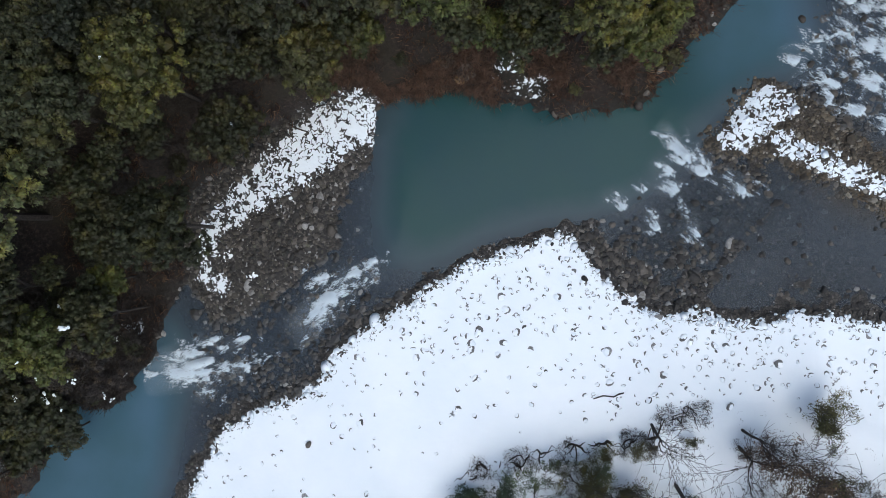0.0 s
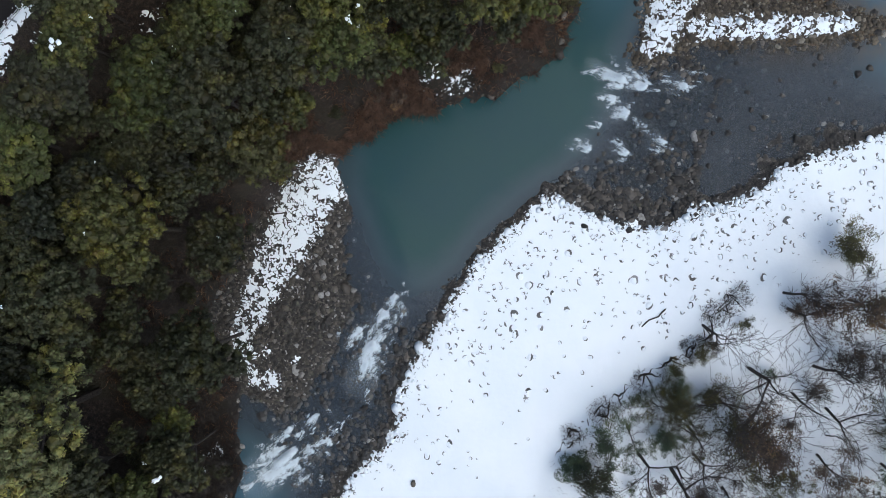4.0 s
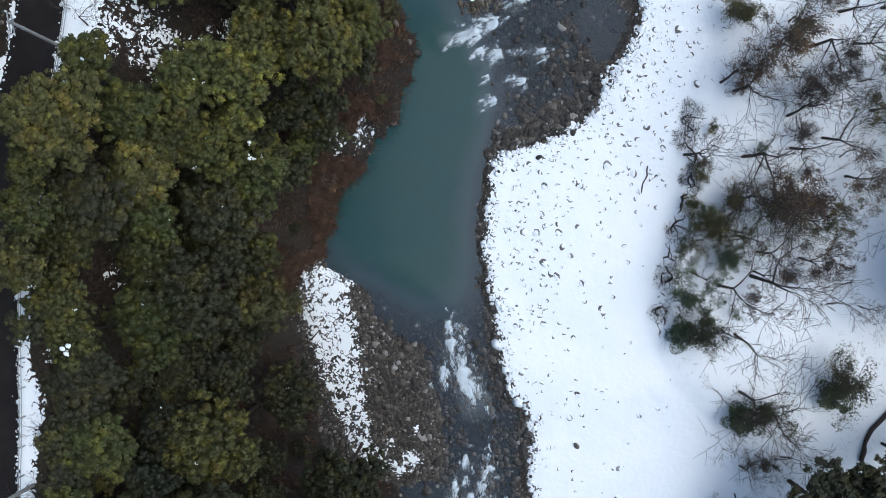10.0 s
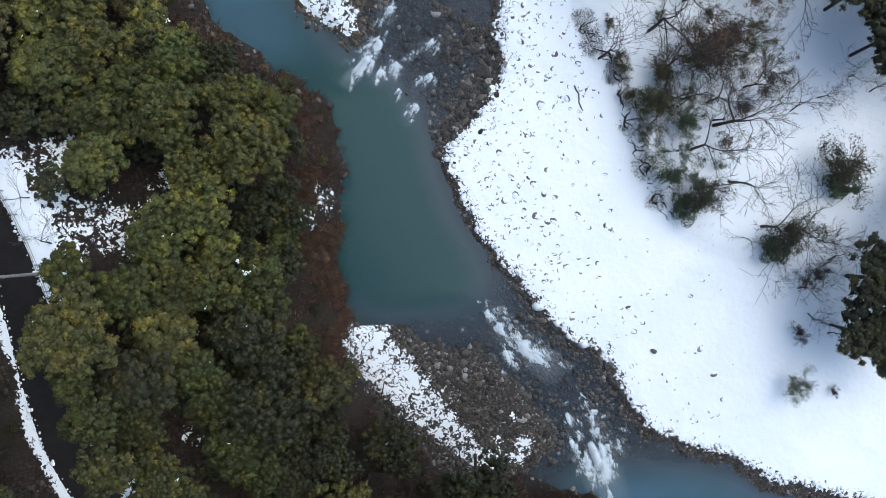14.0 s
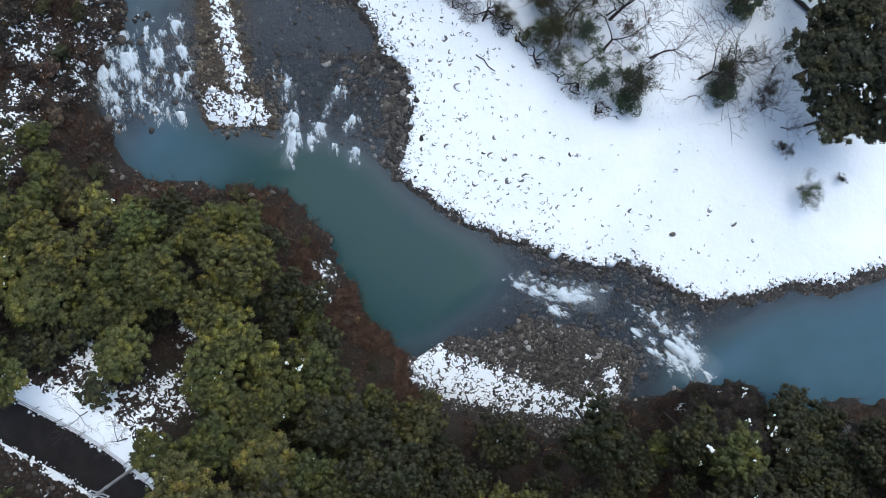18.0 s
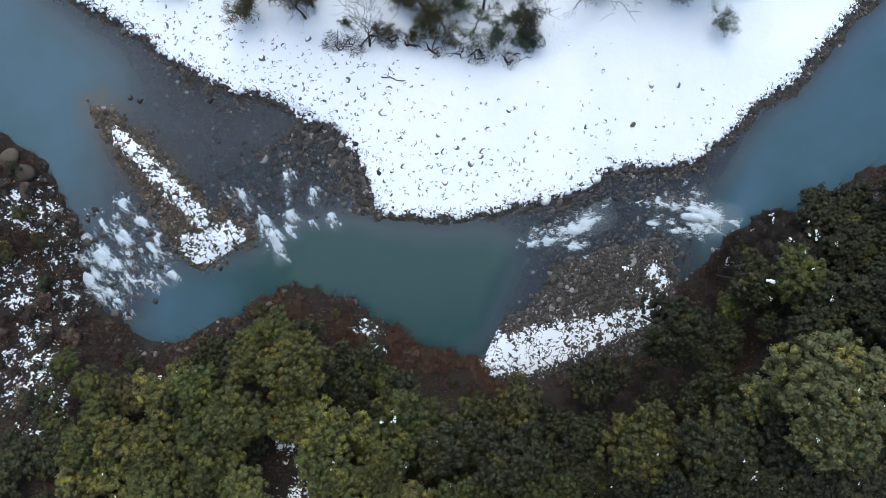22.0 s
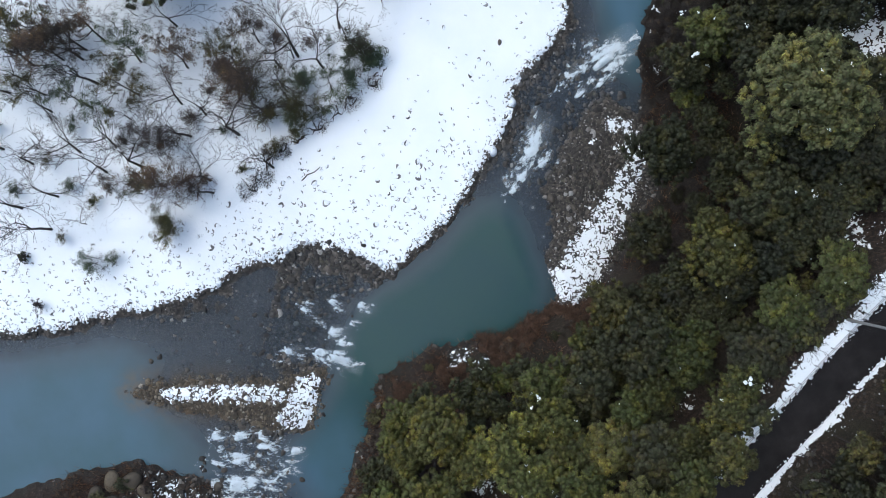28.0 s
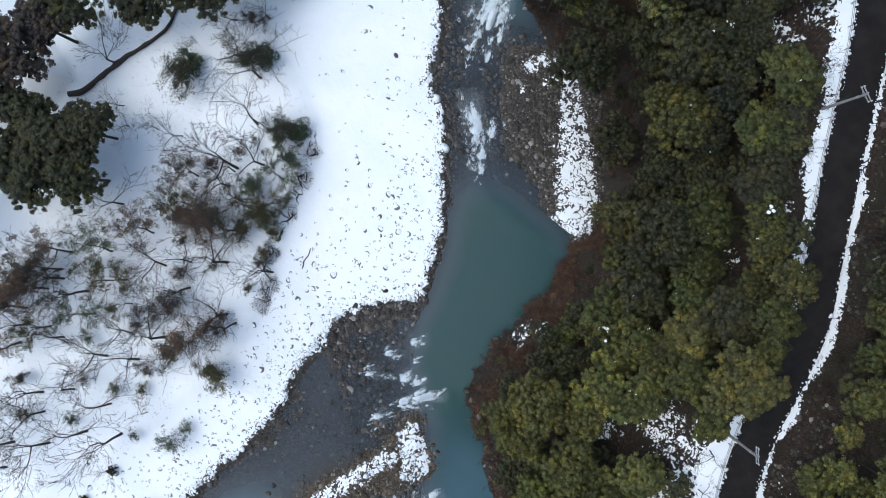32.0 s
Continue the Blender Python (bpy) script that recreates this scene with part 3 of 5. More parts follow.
# ---- white water: x, y, along, across, heading, strength ----
TONGUES = [(43.2, 16.4, 2.6, 2.2, 150, 1.2), (43.4, 19.0, 2.0, 1.6, 150, 1.0), (41.5, 13.6, 3.0, 3.0, 140, 1.0), (41.2, 20.2, 3.2, 2.3, 150, 1.5), (38.2, 21.6, 2.6, 1.7, 150, 1.3), (40.6, 17.3, 3.0, 2.0, 152, 1.5), (38.9, 14.4, 3.0, 2.0, 152, 1.4), (35.4, 14.6, 2.8, 1.7, 152, 1.2),
           (36.6, 19.2, 3.0, 1.7, 150, 1.4), (33.7, 18.2, 2.6, 1.4, 150, 1.4), (31.6, 16.6, 1.8, 1.0, 145, 1.3), (34.6, 12.9, 2.4, 1.5, 150, 1.3), (37.4, 12.0, 2.6, 1.6, 150, 1.3), (40.2, 10.6, 2.4, 1.4, 148, 1.1), (33.2, 15.6, 2.2, 1.3, 148, 1.3), (36.4, 22.2, 2.4, 1.3, 150, 1.2), (38.0, 17.6, 5.0, 4.6, 150, 0.8),
           (21.7, 8.1, 3.4, 0.8, 128, 2.1), (23.5, 6.3, 2.2, 1.2, 125, 1.7), (20.2, 6.2, 1.9, 1.1, 140, 1.4), (20.8, 4.4, 2.0, 1.5, 135, 1.35), (15.9, 3.0, 2.2, 1.2, 125, 1.25), (26.9, 4.3, 1.7, 1.3, 130, 1.5),
           (28.7, 4.7, 1.1, 0.8, 135, 0.9), (19.2, 0.9, 1.5, 1.0, 120, 1.1), (22.8, 0.2, 1.7, 1.2, 125, 1.2), (18.0, 4.6, 1.2, 0.8, 135, 0.9), (22.0, 2.4, 1.4, 0.8, 130, 0.8),
           (-13.3, -6.4, 4.8, 1.9, 225, 1.9), (-10.6, -3.6, 2.8, 1.5, 215, 1.4), (-13.7, -3.9, 2.0, 1.1, 225, 1.3), (-8.6, -2.6, 2.2, 1.3, 220, 1.25), (-15.8, -3.3, 1.2, 0.6, 240, 0.8), (-8.5, -4.3, 1.5, 0.9, 215, 0.9), (-11.5, -5.2, 2.0, 1.0, 222, 1.3),
           (-26.8, -13.0, 6.0, 2.5, 192, 2.1), (-22.0, -13.4, 2.4, 1.2, 190, 1.3), (-22.2, -10.6, 2.2, 1.0, 200, 1.25), (-18.8, -12.0, 1.3, 0.7, 195, 0.8), (-25.8, -15.8, 2.5, 1.2, 190, 1.3), (-25.3, -10.4, 1.7, 0.7, 200, 1.1), (-20.8, -12.5, 1.6, 0.8, 195, 0.8)]


def white_water(x0, x1, y0, y1, label, course):
    """One skin of foam over a stretch of rapids: tongues that start at stones and thin out down the current."""
    rng = np.random.default_rng(int(abs(x0 * 10 + y0)))
    xs, ys = np.arange(x0, x1, 0.12), np.arange(y0, y1, 0.12)
    X, Y, faces = sheet(xs, ys)
    G = np.zeros(len(X))
    VV = np.zeros((len(ys), len(xs)))
    GX, GY, GG = X.reshape(len(ys), -1), Y.reshape(len(ys), -1), G.reshape(len(ys), -1)
    for x, y, along, across, heading, strength in TONGUES:
        if not (x0 < x < x1 and y0 < y < y1):
            continue
        c0, s0 = math.cos(radians(heading)), math.sin(radians(heading))
        a, w = (c0 * (GX - x) + s0 * (GY - y)) / along + 0.25, (-s0 * (GX - x) + c0 * (GY - y)) / across
        fan = np.clip(1 - (w / (0.45 + 0.55 * np.clip(a, 0, 1))) ** 2, 0, 1) * np.clip(a * 5, 0, 1) * np.clip(1.15 - a, 0, 1) ** 1.2
        if strength >= 1.0 and x < 30:
            veil = np.clip(1 - (w / (0.5 + 0.7 * np.clip(a, 0, 2))) ** 2, 0, 1) * np.clip(a * 3, 0, 1) * np.clip(1.7 - a, 0, 1) ** 1.5 * (0.3 if strength >= 1.7 else 0.12)
            np.maximum(VV, veil, out=VV)
        tear = vnoise(c0 * GX + s0 * GY, (-s0 * GX + c0 * GY) * 2.6, 1.5, 21)
        np.maximum(GG, fan * np.clip(1.5 * tear - 0.15, 0, 1) * 0.9 * strength, out=GG)
        for _ in range(int(6 + along * across * 2.5)):
            r, t = math.sqrt(rng.random()) * 0.98, rng.uniform(0, 6.28)
            u, v = r * math.cos(t) * along, r * math.sin(t) * across
            h = radians(heading + rng.normal() * 20)
            px, py = x + c0 * u - s0 * v, y + s0 * u + c0 * v
            L = rng.uniform(0.6, 2.2) * (0.5 + 0.5 * strength) * (1.2 - 0.5 * r)
            B = rng.uniform(0.2, 0.6) * (0.7 + 0.3 * strength)
            bend, power = rng.normal() * 0.3, rng.uniform(0.2, 0.6) * (1.15 - 0.6 * r) * (0.5 + 0.5 * strength)
            i0, i1 = np.searchsorted(xs, (px - L - 0.6, px + L + 0.6))
            j0, j1 = np.searchsorted(ys, (py - L - 0.6, py + L + 0.6))
            dx, dy = GX[j0:j1, i0:i1] - px, GY[j0:j1, i0:i1] - py
            a, w = (math.cos(h) * dx + math.sin(h) * dy) / L, -math.sin(h) * dx + math.cos(h) * dy
            w = (w - bend * a * a * L) / (B * (0.5 + 0.9 * np.clip(a, 0, 1)))
            f = np.clip(1 - w * w, 0, 1) * np.clip(a * 6, 0, 1) * np.clip(1 - a, 0, 1) ** 0.6 * power
            GG[j0:j1, i0:i1] = np.maximum(GG[j0:j1, i0:i1], f) + 0.12 * np.minimum(GG[j0:j1, i0:i1], f)
    G = np.maximum(GG, VV * 0.2).ravel()
    Z = river_level(X) + 0.08 + 0.3 * G + 0.08 * (vnoise(X, Y, 0.4, 11) - 0.5)
    faces = faces[(G[faces] > 0.01).any(1)]
    used = np.unique(faces)
    back = np.zeros(len(X), int)
    back[used] = np.arange(len(used))
    me = mesh_of("white_water", np.stack([X, Y, Z], 1)[used], back[faces], FOAM)
    put_attr(me, "fade", np.minimum(GG.ravel(), 0.66)[used])
    cu, su = math.cos(radians(course)), math.sin(radians(course))
    bend = 0.5 * (vnoise(X, Y, 2.2, 41) - 0.5)
    uv = np.stack([0.36 * (cu * X + su * Y), -su * X + cu * Y + bend, 0 * X], 1)[used]
    me.attributes.new("flow", "FLOAT_VECTOR", "POINT").data.foreach_set("vector", uv.astype(np.float32).ravel())
    put_attr(me, "veil", VV.ravel()[used])
    return tagged(new("white_water", me), label, "rapids", "rapids of the river", "stuff")


white_water(30, 49, 7, 28, "white foaming rapids between island and bank", 150)
white_water(12, 30, -4, 13, "white water spilling through dark cobbles into the pool", 138)
white_water(-33, -4, -20, 2, "white foaming chute over stones below the pool", 200)

# ---- road, verge rail, poles ----
def strip(name, line, lo, hi, z, mat, lift=0.0):
    p = np.array(line)
    d = np.gradient(p, axis=0)
    d /= np.linalg.norm(d, axis=1)[:, None]
    n = np.stack([-d[:, 1], d[:, 0]], 1)
    cols = [p + n * o for o in np.linspace(lo, hi, 5)]
    verts = [(q[0], q[1], z + lift * (1 - abs(k - 2) / 2)) for k, c in enumerate(cols) for q in c]
    m = len(p)
    faces = [(k * m + i, k * m + i + 1, (k + 1) * m + i + 1, (k + 1) * m + i) for k in range(4) for i in range(m - 1)]
    return mesh_of(name, verts, faces, mat)


road_bits = [q for q in ROAD_LINE if -90 < q[0] < 70]
tagged(new("road", strip("road", road_bits, -ROAD_HALF, ROAD_HALF, ROAD_Z + 0.16, ASPHALT, 0.05)), "dark wet single-lane asphalt road between snow verges", "road", kind="structure")


def tube(verts, faces, p0, p1, r0, r1, n=6, cap=False):
    p0, p1 = np.array(p0, float), np.array(p1, float)
    ax = p1 - p0
    ax /= np.linalg.norm(ax) + 1e-9
    a = np.cross(ax, (0, 0, 1) if abs(ax[2]) < 0.9 else (1, 0, 0))
    a /= np.linalg.norm(a)
    b = np.cross(ax, a)
    k = len(verts)
    for p, r in ((p0, r0), (p1, r1)):
        for i in range(n):
            t = 2 * math.pi * i / n
            verts.append(tuple(p + r * (math.cos(t) * a + math.sin(t) * b)))
    faces.extend((k + i, k + (i + 1) % n, k + n + (i + 1) % n, k + n + i) for i in range(n))
    if cap:
        faces.append(tuple(range(k + n, k + 2 * n)))
        faces.append(tuple(range(k + n - 1, k - 1, -1)))


def sweep(pts, radii, n=6):
    """One closed tube through many points."""
    p = np.array(pts, float)
    d = np.gradient(p, axis=0)
    d /= np.linalg.norm(d, axis=1)[:, None] + 1e-9
    v = []
    for q, t, r in zip(p, d, radii):
        a = np.cross(t, (0, 0, 1) if abs(t[2]) < 0.9 else (1, 0, 0))
        a /= np.linalg.norm(a)
        b = np.cross(t, a)
        v += [tuple(q + r * (math.cos(2 * math.pi * k / n) * a + math.sin(2 * math.pi * k / n) * b)) for k in range(n)]
    f = [(i * n + k, i * n + (k + 1) % n, (i + 1) * n + (k + 1) % n, (i + 1) * n + k) for i in range(len(p) - 1) for k in range(n)]
    return v, f + [tuple(range(n - 1, -1, -1)), tuple(range((len(p) - 1) * n, len(p) * n))]


def tube_mesh(name, bits, mat, n=8):
    v, f = [], []
    for b in bits:
        tube(v, f, *b, n=n, cap=True)
    return mesh_of(name, v, f, mat, False)


def box_mesh(name, sx, sy, sz, mat, bevel=0.0):
    bm = bmesh.new()
    bmesh.ops.create_cube(bm, size=1)
    bmesh.ops.scale(bm, vec=(sx, sy, sz), verts=bm.verts)
    if bevel:
        bmesh.ops.bevel(bm, geom=bm.edges[:], offset=bevel, segments=1, affect="EDGES")
    me = bpy.data.meshes.new(name)
    bm.to_mesh(me)
    bm.free()
    me.materials.append(mat)
    return me


def along_road(offset, spacing):
    """Places and headings along the road, at that offset to the river side."""
    p = np.array(road_bits)
    d = np.gradient(p, axis=0)
    d /= np.linalg.norm(d, axis=1)[:, None]
    q = p + np.stack([-d[:, 1], d[:, 0]], 1) * offset
    s = np.concatenate([[0], np.cumsum(np.linalg.norm(np.diff(q, axis=0), axis=1))])
    out = []
    for v in np.arange(0, s[-1], spacing):
        out.append((float(np.interp(v, s, q[:, 0])), float(np.interp(v, s, q[:, 1]))))
    return out


rail_pts = [q for q in along_road(2.45, 2.4) if -50 < q[0] < 24]
rail = thing("guard_rail", "low galvanised guard rail along the snowy road verge", "guard rail")
post_me = tube_mesh("post", [((0, 0, -0.2), (0, 0, 0.75), 0.07, 0.07)], STEEL)
for q in rail_pts:
    ob = part("post", post_me, rail)
    ob.location = (*q, ROAD_Z + 0.1)
for za in (0.4, 0.68):
    v, f = sweep([(*a, ROAD_Z + 0.1 + za) for a in rail_pts], [0.035] * len(rail_pts), 5)
    part("rail", mesh_of("rail", v, f, STEEL, False), rail)


def utility_pole(x, y, heading, lean):
    z = ground_z(x, y)
    po = thing("utility_pole", "grey concrete utility pole with steel crossarms on the snowy verge", "pole", "poles along the road")
    part("pole_shaft", tube_mesh("pole_shaft", [((0, 0, -0.3), (0, 0, 7.9), 0.17, 0.11)], CONCRETE, 10), po)
    for h in (7.2, 7.65):
        arm = part("crossarm", box_mesh("crossarm", 1.7, 0.09, 0.09, STEEL, 0.01), po)
        arm.location = (0, 0.14, h)
        for dx in (-0.75, -0.05, 0.75):
            ins = part("insulator", tube_mesh("insulator", [((0, 0, 0.03), (0, 0, 0.1), 0.035, 0.06), ((0, 0, 0.1), (0, 0, 0.2), 0.07, 0.04)], CERAMIC), arm, "white ceramic insulator")
            ins.location = (dx, 0, 0.02)
    part("brace", tube_mesh("brace", [((-0.45, 0.16, 7.2), (0, 0.12, 6.75), 0.02, 0.02), ((0.45, 0.16, 7.2), (0, 0.12, 6.75), 0.02, 0.02)], STEEL, 5), po)
    part("clamp_band", tube_mesh("clamp_band", [((0, 0, 6.2), (0, 0, 6.35), 0.15, 0.15)], STEEL, 10), po)
    po.matrix_world = pose(x, y, z, lean[0], lean[1], heading)
    return po


utility_pole(1.5, 35.1, 35, (0, 0))
utility_pole(-32.2, 24.0, 60, (0, 0))


# ---- trees ----
def leaf_cloud(centres, radii, count, size, rng, flat=0.35):
    """Many small leaves round clump centres: arrays of verts and quads."""
    k = rng.integers(0, len(centres), count)
    d = rng.normal(size=(count, 3))
    d[:, 2] = np.abs(d[:, 2]) * 1.1 - 0.35
    d /= np.linalg.norm(d, axis=1)[:, None]
    r = radii[k] * (0.62 + 0.5 * rng.random(count))
    c = centres[k] + d * r[:, None]
    nrm = d * 0.7 + rng.normal(size=(count, 3)) * flat + np.array([0, 0, 0.4])
    nrm /= np.linalg.norm(nrm, axis=1)[:, None]
    a = np.cross(nrm, rng.normal(size=(count, 3)))
    a /= np.linalg.norm(a, axis=1)[:, None]
    b = np.cross(nrm, a)
    s = size * (0.55 + 0.9 * rng.random(count))[:, None]
    v = np.stack([c - a * s * 0.7 + b * s * 0.6, c - a * s * 0.7 - b * s * 0.6, c + a * s + nrm * s * 0.2], 1).reshape(-1, 3)
    f = np.arange(count * 3).reshape(-1, 3)
    return v, f


def ico(sub):
    bm = bmesh.new()
    bmesh.ops.create_icosphere(bm, subdivisions=sub, radius=1)
    v = np.array([tuple(q.co) for q in bm.verts])
    f = np.array([[q.index for q in p.verts] for p in bm.faces])
    bm.free()
    return v, f


ICO1, ICO2 = ico(1), ico(2)


def lumps(centres, radii, rng, squash=1.0):
    """Uneven lumps that fill a crown behind its leaves."""
    V, F = ICO1
    out_v, out_f = [], []
    for i, (c, r) in enumerate(zip(centres, radii)):
        out_v.append(V * r * (0.75 + 0.35 * rng.random((len(V), 1))) * np.array([1, 1, squash]) + c)
        out_f.append(F + i * len(V))
    return np.concatenate(out_v), np.concatenate(out_f)


def limb_tree(rng, height, r0, levels, spread, lean=(0, 0), kids=(2, 3)):
    """Branch segments (p0, p1, r0, r1, limb) of a tree, and the tips. Limb 0 is the trunk."""
    segs, tips, count = [], [], [0]

    def grow(p, d, length, r, level, limb):
        n = 3 if level < 2 else 2
        for _ in range(n):
            d2 = d + rng.normal(size=3) * (0.08 if level == 0 else 0.15) + np.array([0, 0, 0.04])
            d2 /= np.linalg.norm(d2)
            q = p + d2 * length / n
            segs.append((p, q, r, r * 0.86, limb))
            p, d, r = q, d2, r * 0.86
            if 1 <= level < levels and rng.random() < (0.62 if level < 3 else 0.35):
                side = d + rng.normal(size=3) * spread * 1.2
                grow(p, side / np.linalg.norm(side), length * 0.5, r * 0.5, max(level + 1, 2), limb)
        if level >= levels:
            tips.append(p)
            return
        for _ in range(rng.integers(kids[0], kids[1] + 1) + (level == 0)):
            side = d + rng.normal(size=3) * spread * (1.5 if level == 0 else 1.0)
            side[2] = max(side[2], 0.02)
            if level == 0:
                count[0] += 1
            grow(p, side / np.linalg.norm(side), length * rng.uniform(0.72, 0.95), r * rng.uniform(0.6, 0.82), level + 1, count[0] if level == 0 else limb)

    start = np.array([lean[0], lean[1], 1.0])
    grow(np.zeros(3) - np.array([0, 0, 0.25]), start / np.linalg.norm(start), height * 0.3, r0, 0, 0)
    return segs, np.array(tips)


def evergreen(seed, radius, height, leaves):
    """A broadleaf evergreen: a dome of rounded sprays with deep gaps between them. Built at the origin."""
    rng = np.random.default_rng(seed)
    tr = thing("evergreen_tree", "evergreen broadleaf tree with a dense domed green crown", "tree", "trees of the wooded slope")
    crown_z = height - radius * 0.75
    segs = [((0, 0, -0.6), (0.1, 0.05, crown_z * 0.55), radius * 0.05, radius * 0.042), ((0.1, 0.05, crown_z * 0.55), (0.05, 0.1, crown_z + radius * 0.2), radius * 0.042, radius * 0.03)]
    # boughs first, then the sprays that each bough carries
    boughs = int(5 + radius * 2.6)
    cs, rs, hubs = [], [], []
    for j in range(boughs):
        t = 2.39996 * j + rng.uniform(-0.3, 0.3)
        q = math.sqrt((j + 0.3) / boughs) * rng.uniform(0.9, 1.05)
        rr = radius * 0.7 * q
        br = radius * rng.uniform(0.2, 0.33) + 0.3
        bz = crown_z + radius * 0.5 * math.sqrt(max(0, 1 - min(q, 1) ** 2)) + rng.uniform(-0.3, 0.22) * radius
        hub = (rr * math.cos(t) * (1 + 0.2 * math.sin(3 * t + seed)), rr * math.sin(t) * (1 + 0.2 * math.sin(2 * t + 2 * seed)), bz)
        hubs.append(hub)
        for i in range(int(6 + br * br * 9.0)):
            d = rng.normal(size=3)
            d[2] = abs(d[2]) * 0.9 - 0.05
            d /= np.linalg.norm(d)
            k = br * rng.uniform(0.75, 1.08)
            cs.append((hub[0] + d[0] * k, hub[1] + d[1] * k, hub[2] + d[2] * k * 0.85))
            rs.append(rng.uniform(0.24, 0.46) * (0.8 + 0.05 * radius))
    cs, rs = np.array(cs), np.array(rs)
    for hub in hubs:
        segs.append(((0.08, 0.08, crown_z * 0.6 + 0.3 * rng.integers(0, 4)), hub, radius * 0.03, radius * 0.01))
    part("trunk", tube_mesh("trunk", segs, DARK_BARK, 6), tr)
    lv, lf = leaf_cloud(cs, rs, leaves, 0.125, rng, 0.22)
    bv, bf = lumps(cs, rs * 0.72, rng, 0.8)
    hv, hf = lumps(np.array(hubs), np.full(len(hubs), min(radius * 0.17, 0.75)), rng, 0.7)
    faces = lf.tolist() + (bf + len(lv)).tolist() + (hf + len(lv) + len(bv)).tolist()
    me = mesh_of("crown", np.concatenate([lv, bv, hv]), faces, LEAF, False)
    part("crown", me, tr)
    return tr


def bare_tree(seed, height, leaves=0, lean=(0, 0), share=0.4, thick=1.0, levels=4, spread=0.5, kids=(2, 3)):
    """A leafless tree, or one with clumps of leaves left on part of its branches."""
    rng = np.random.default_rng(seed)
    tr = thing("bare_tree", "bare deciduous tree with thin dark twigs standing in snow", "tree", "trees of the snowy terrace")
    segs, tips = limb_tree(rng, height, (height * 0.014 + 0.04) * thick, levels, spread, lean, kids)
    for k in range(max(s[4] for s in segs) + 1):
        v, f = [], []
        for p, q, a, b, limb in segs:
            if limb == k:
                tube(v, f, p, q, max(a, 0.018), max(b, 0.013), 7 if a > 0.08 else 4 if a > 0.04 else 3)
        if v:
            nm = "limb" if k else "trunk"
            part(nm, mesh_of(nm, v, f, GREY_BARK, False), tr)
    if leaves:
        seeds = tips[rng.permutation(len(tips))[:max(3, int(len(tips) * share * 0.12))]]
        near = np.min(np.linalg.norm(tips[:, None] - seeds[None], axis=2), axis=1) < height * 0.16
        tips = tips[near]
        lv, lf = leaf_cloud(tips, rng.uniform(0.2, 0.6, len(tips)), leaves, 0.062, rng, 0.9)
        part("foliage", mesh_of("foliage", lv, lf, LEAF, False), tr, "thin brown and olive winter foliage")
    return tr


def shrub(seed, radius, leaves):
    rng = np.random.default_rng(seed)
    tr = thing("shrub", "low evergreen shrub in snow", "shrub", "shrubs")
    n = int(6 + 5 * radius)
    cs = np.array([(radius * 0.74 * math.sqrt((i + 0.3) / n) * math.cos(2.4 * i) * rng.uniform(0.7, 1.2), radius * 0.74 * math.sqrt((i + 0.3) / n) * math.sin(2.4 * i) * rng.uniform(0.7, 1.2), radius * rng.uniform(0.35, 0.95)) for i in range(n)])
    rs = radius * rng.uniform(0.14, 0.42, n)
    v, f = [], []
    for c in cs:
        tube(v, f, (0, 0, -0.2), c, 0.05, 0.02, 4)
    part("stems", mesh_of("stems", v, f, BARK, False), tr)
    lv, lf = leaf_cloud(cs, rs, leaves, 0.1, rng, 0.8)
    part("crown", mesh_of("crown", lv, lf, LEAF, False), tr)
    return tr


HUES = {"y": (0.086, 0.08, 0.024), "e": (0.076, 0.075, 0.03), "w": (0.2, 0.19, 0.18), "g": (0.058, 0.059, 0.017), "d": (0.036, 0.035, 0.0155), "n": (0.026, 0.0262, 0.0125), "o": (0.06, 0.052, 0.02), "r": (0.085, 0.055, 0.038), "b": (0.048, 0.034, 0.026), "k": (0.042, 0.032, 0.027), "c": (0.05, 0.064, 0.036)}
WORDS = {"n": "blackish green", "y": "yellow-green", "e": "bright green", "w": "pale grey", "g": "mid-green", "d": "dark green", "o": "olive", "r": "rusty brown", "b": "brown", "k": "dark brown", "c": "grey-green"}


def place(proto, x, y, sx, sz, turn, hue, label, z=None):
    z = ground_z(x, y) if z is None else z
    m = Matrix.Translation((x, y, z)) @ Matrix.Rotation(turn, 4, "Z") @ Matrix.Diagonal((sx, sx, sz, 1))
    ob = copy_thing(proto, m)
    c = HUES[hue]
    for ch in ob.children:
        if ch.name.split(".")[0] in ("crown", "foliage"):
            # on the hill side crown tone follows x, darkest near x = -26
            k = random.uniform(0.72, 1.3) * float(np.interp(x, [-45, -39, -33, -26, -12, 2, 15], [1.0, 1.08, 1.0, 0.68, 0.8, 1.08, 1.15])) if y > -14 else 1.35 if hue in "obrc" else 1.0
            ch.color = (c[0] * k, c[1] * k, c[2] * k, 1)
    ob["label"] = label
    return ob


SMALL = [evergreen(s, 2.0, 6.5, 3200) for s in (1, 2, 12)]
FILLER = evergreen(11, 2.0, 6.5, 1100)
MEDIUM = [evergreen(s, 3.2, 9.5, 7500) for s in (3, 4, 5, 13)]
LARGE = [evergreen(s, 4.4, 12.0, 14000) for s in (6, 7, 14)]
HUGE = [evergreen(s, 7.2, 14.5, 36000) for s in (8,)]
SHRUBS = [shrub(s, 1.0, 900) for s in (21, 22)]
BUSHES = [shrub(s, 2.2, 5200) for s in (23, 24)]
BARE = [bare_tree(s, 9.5, 0, (0, -0.3), levels=5, spread=0.42, kids=(2, 2)) for s in (31, 32, 33, 34, 35)]
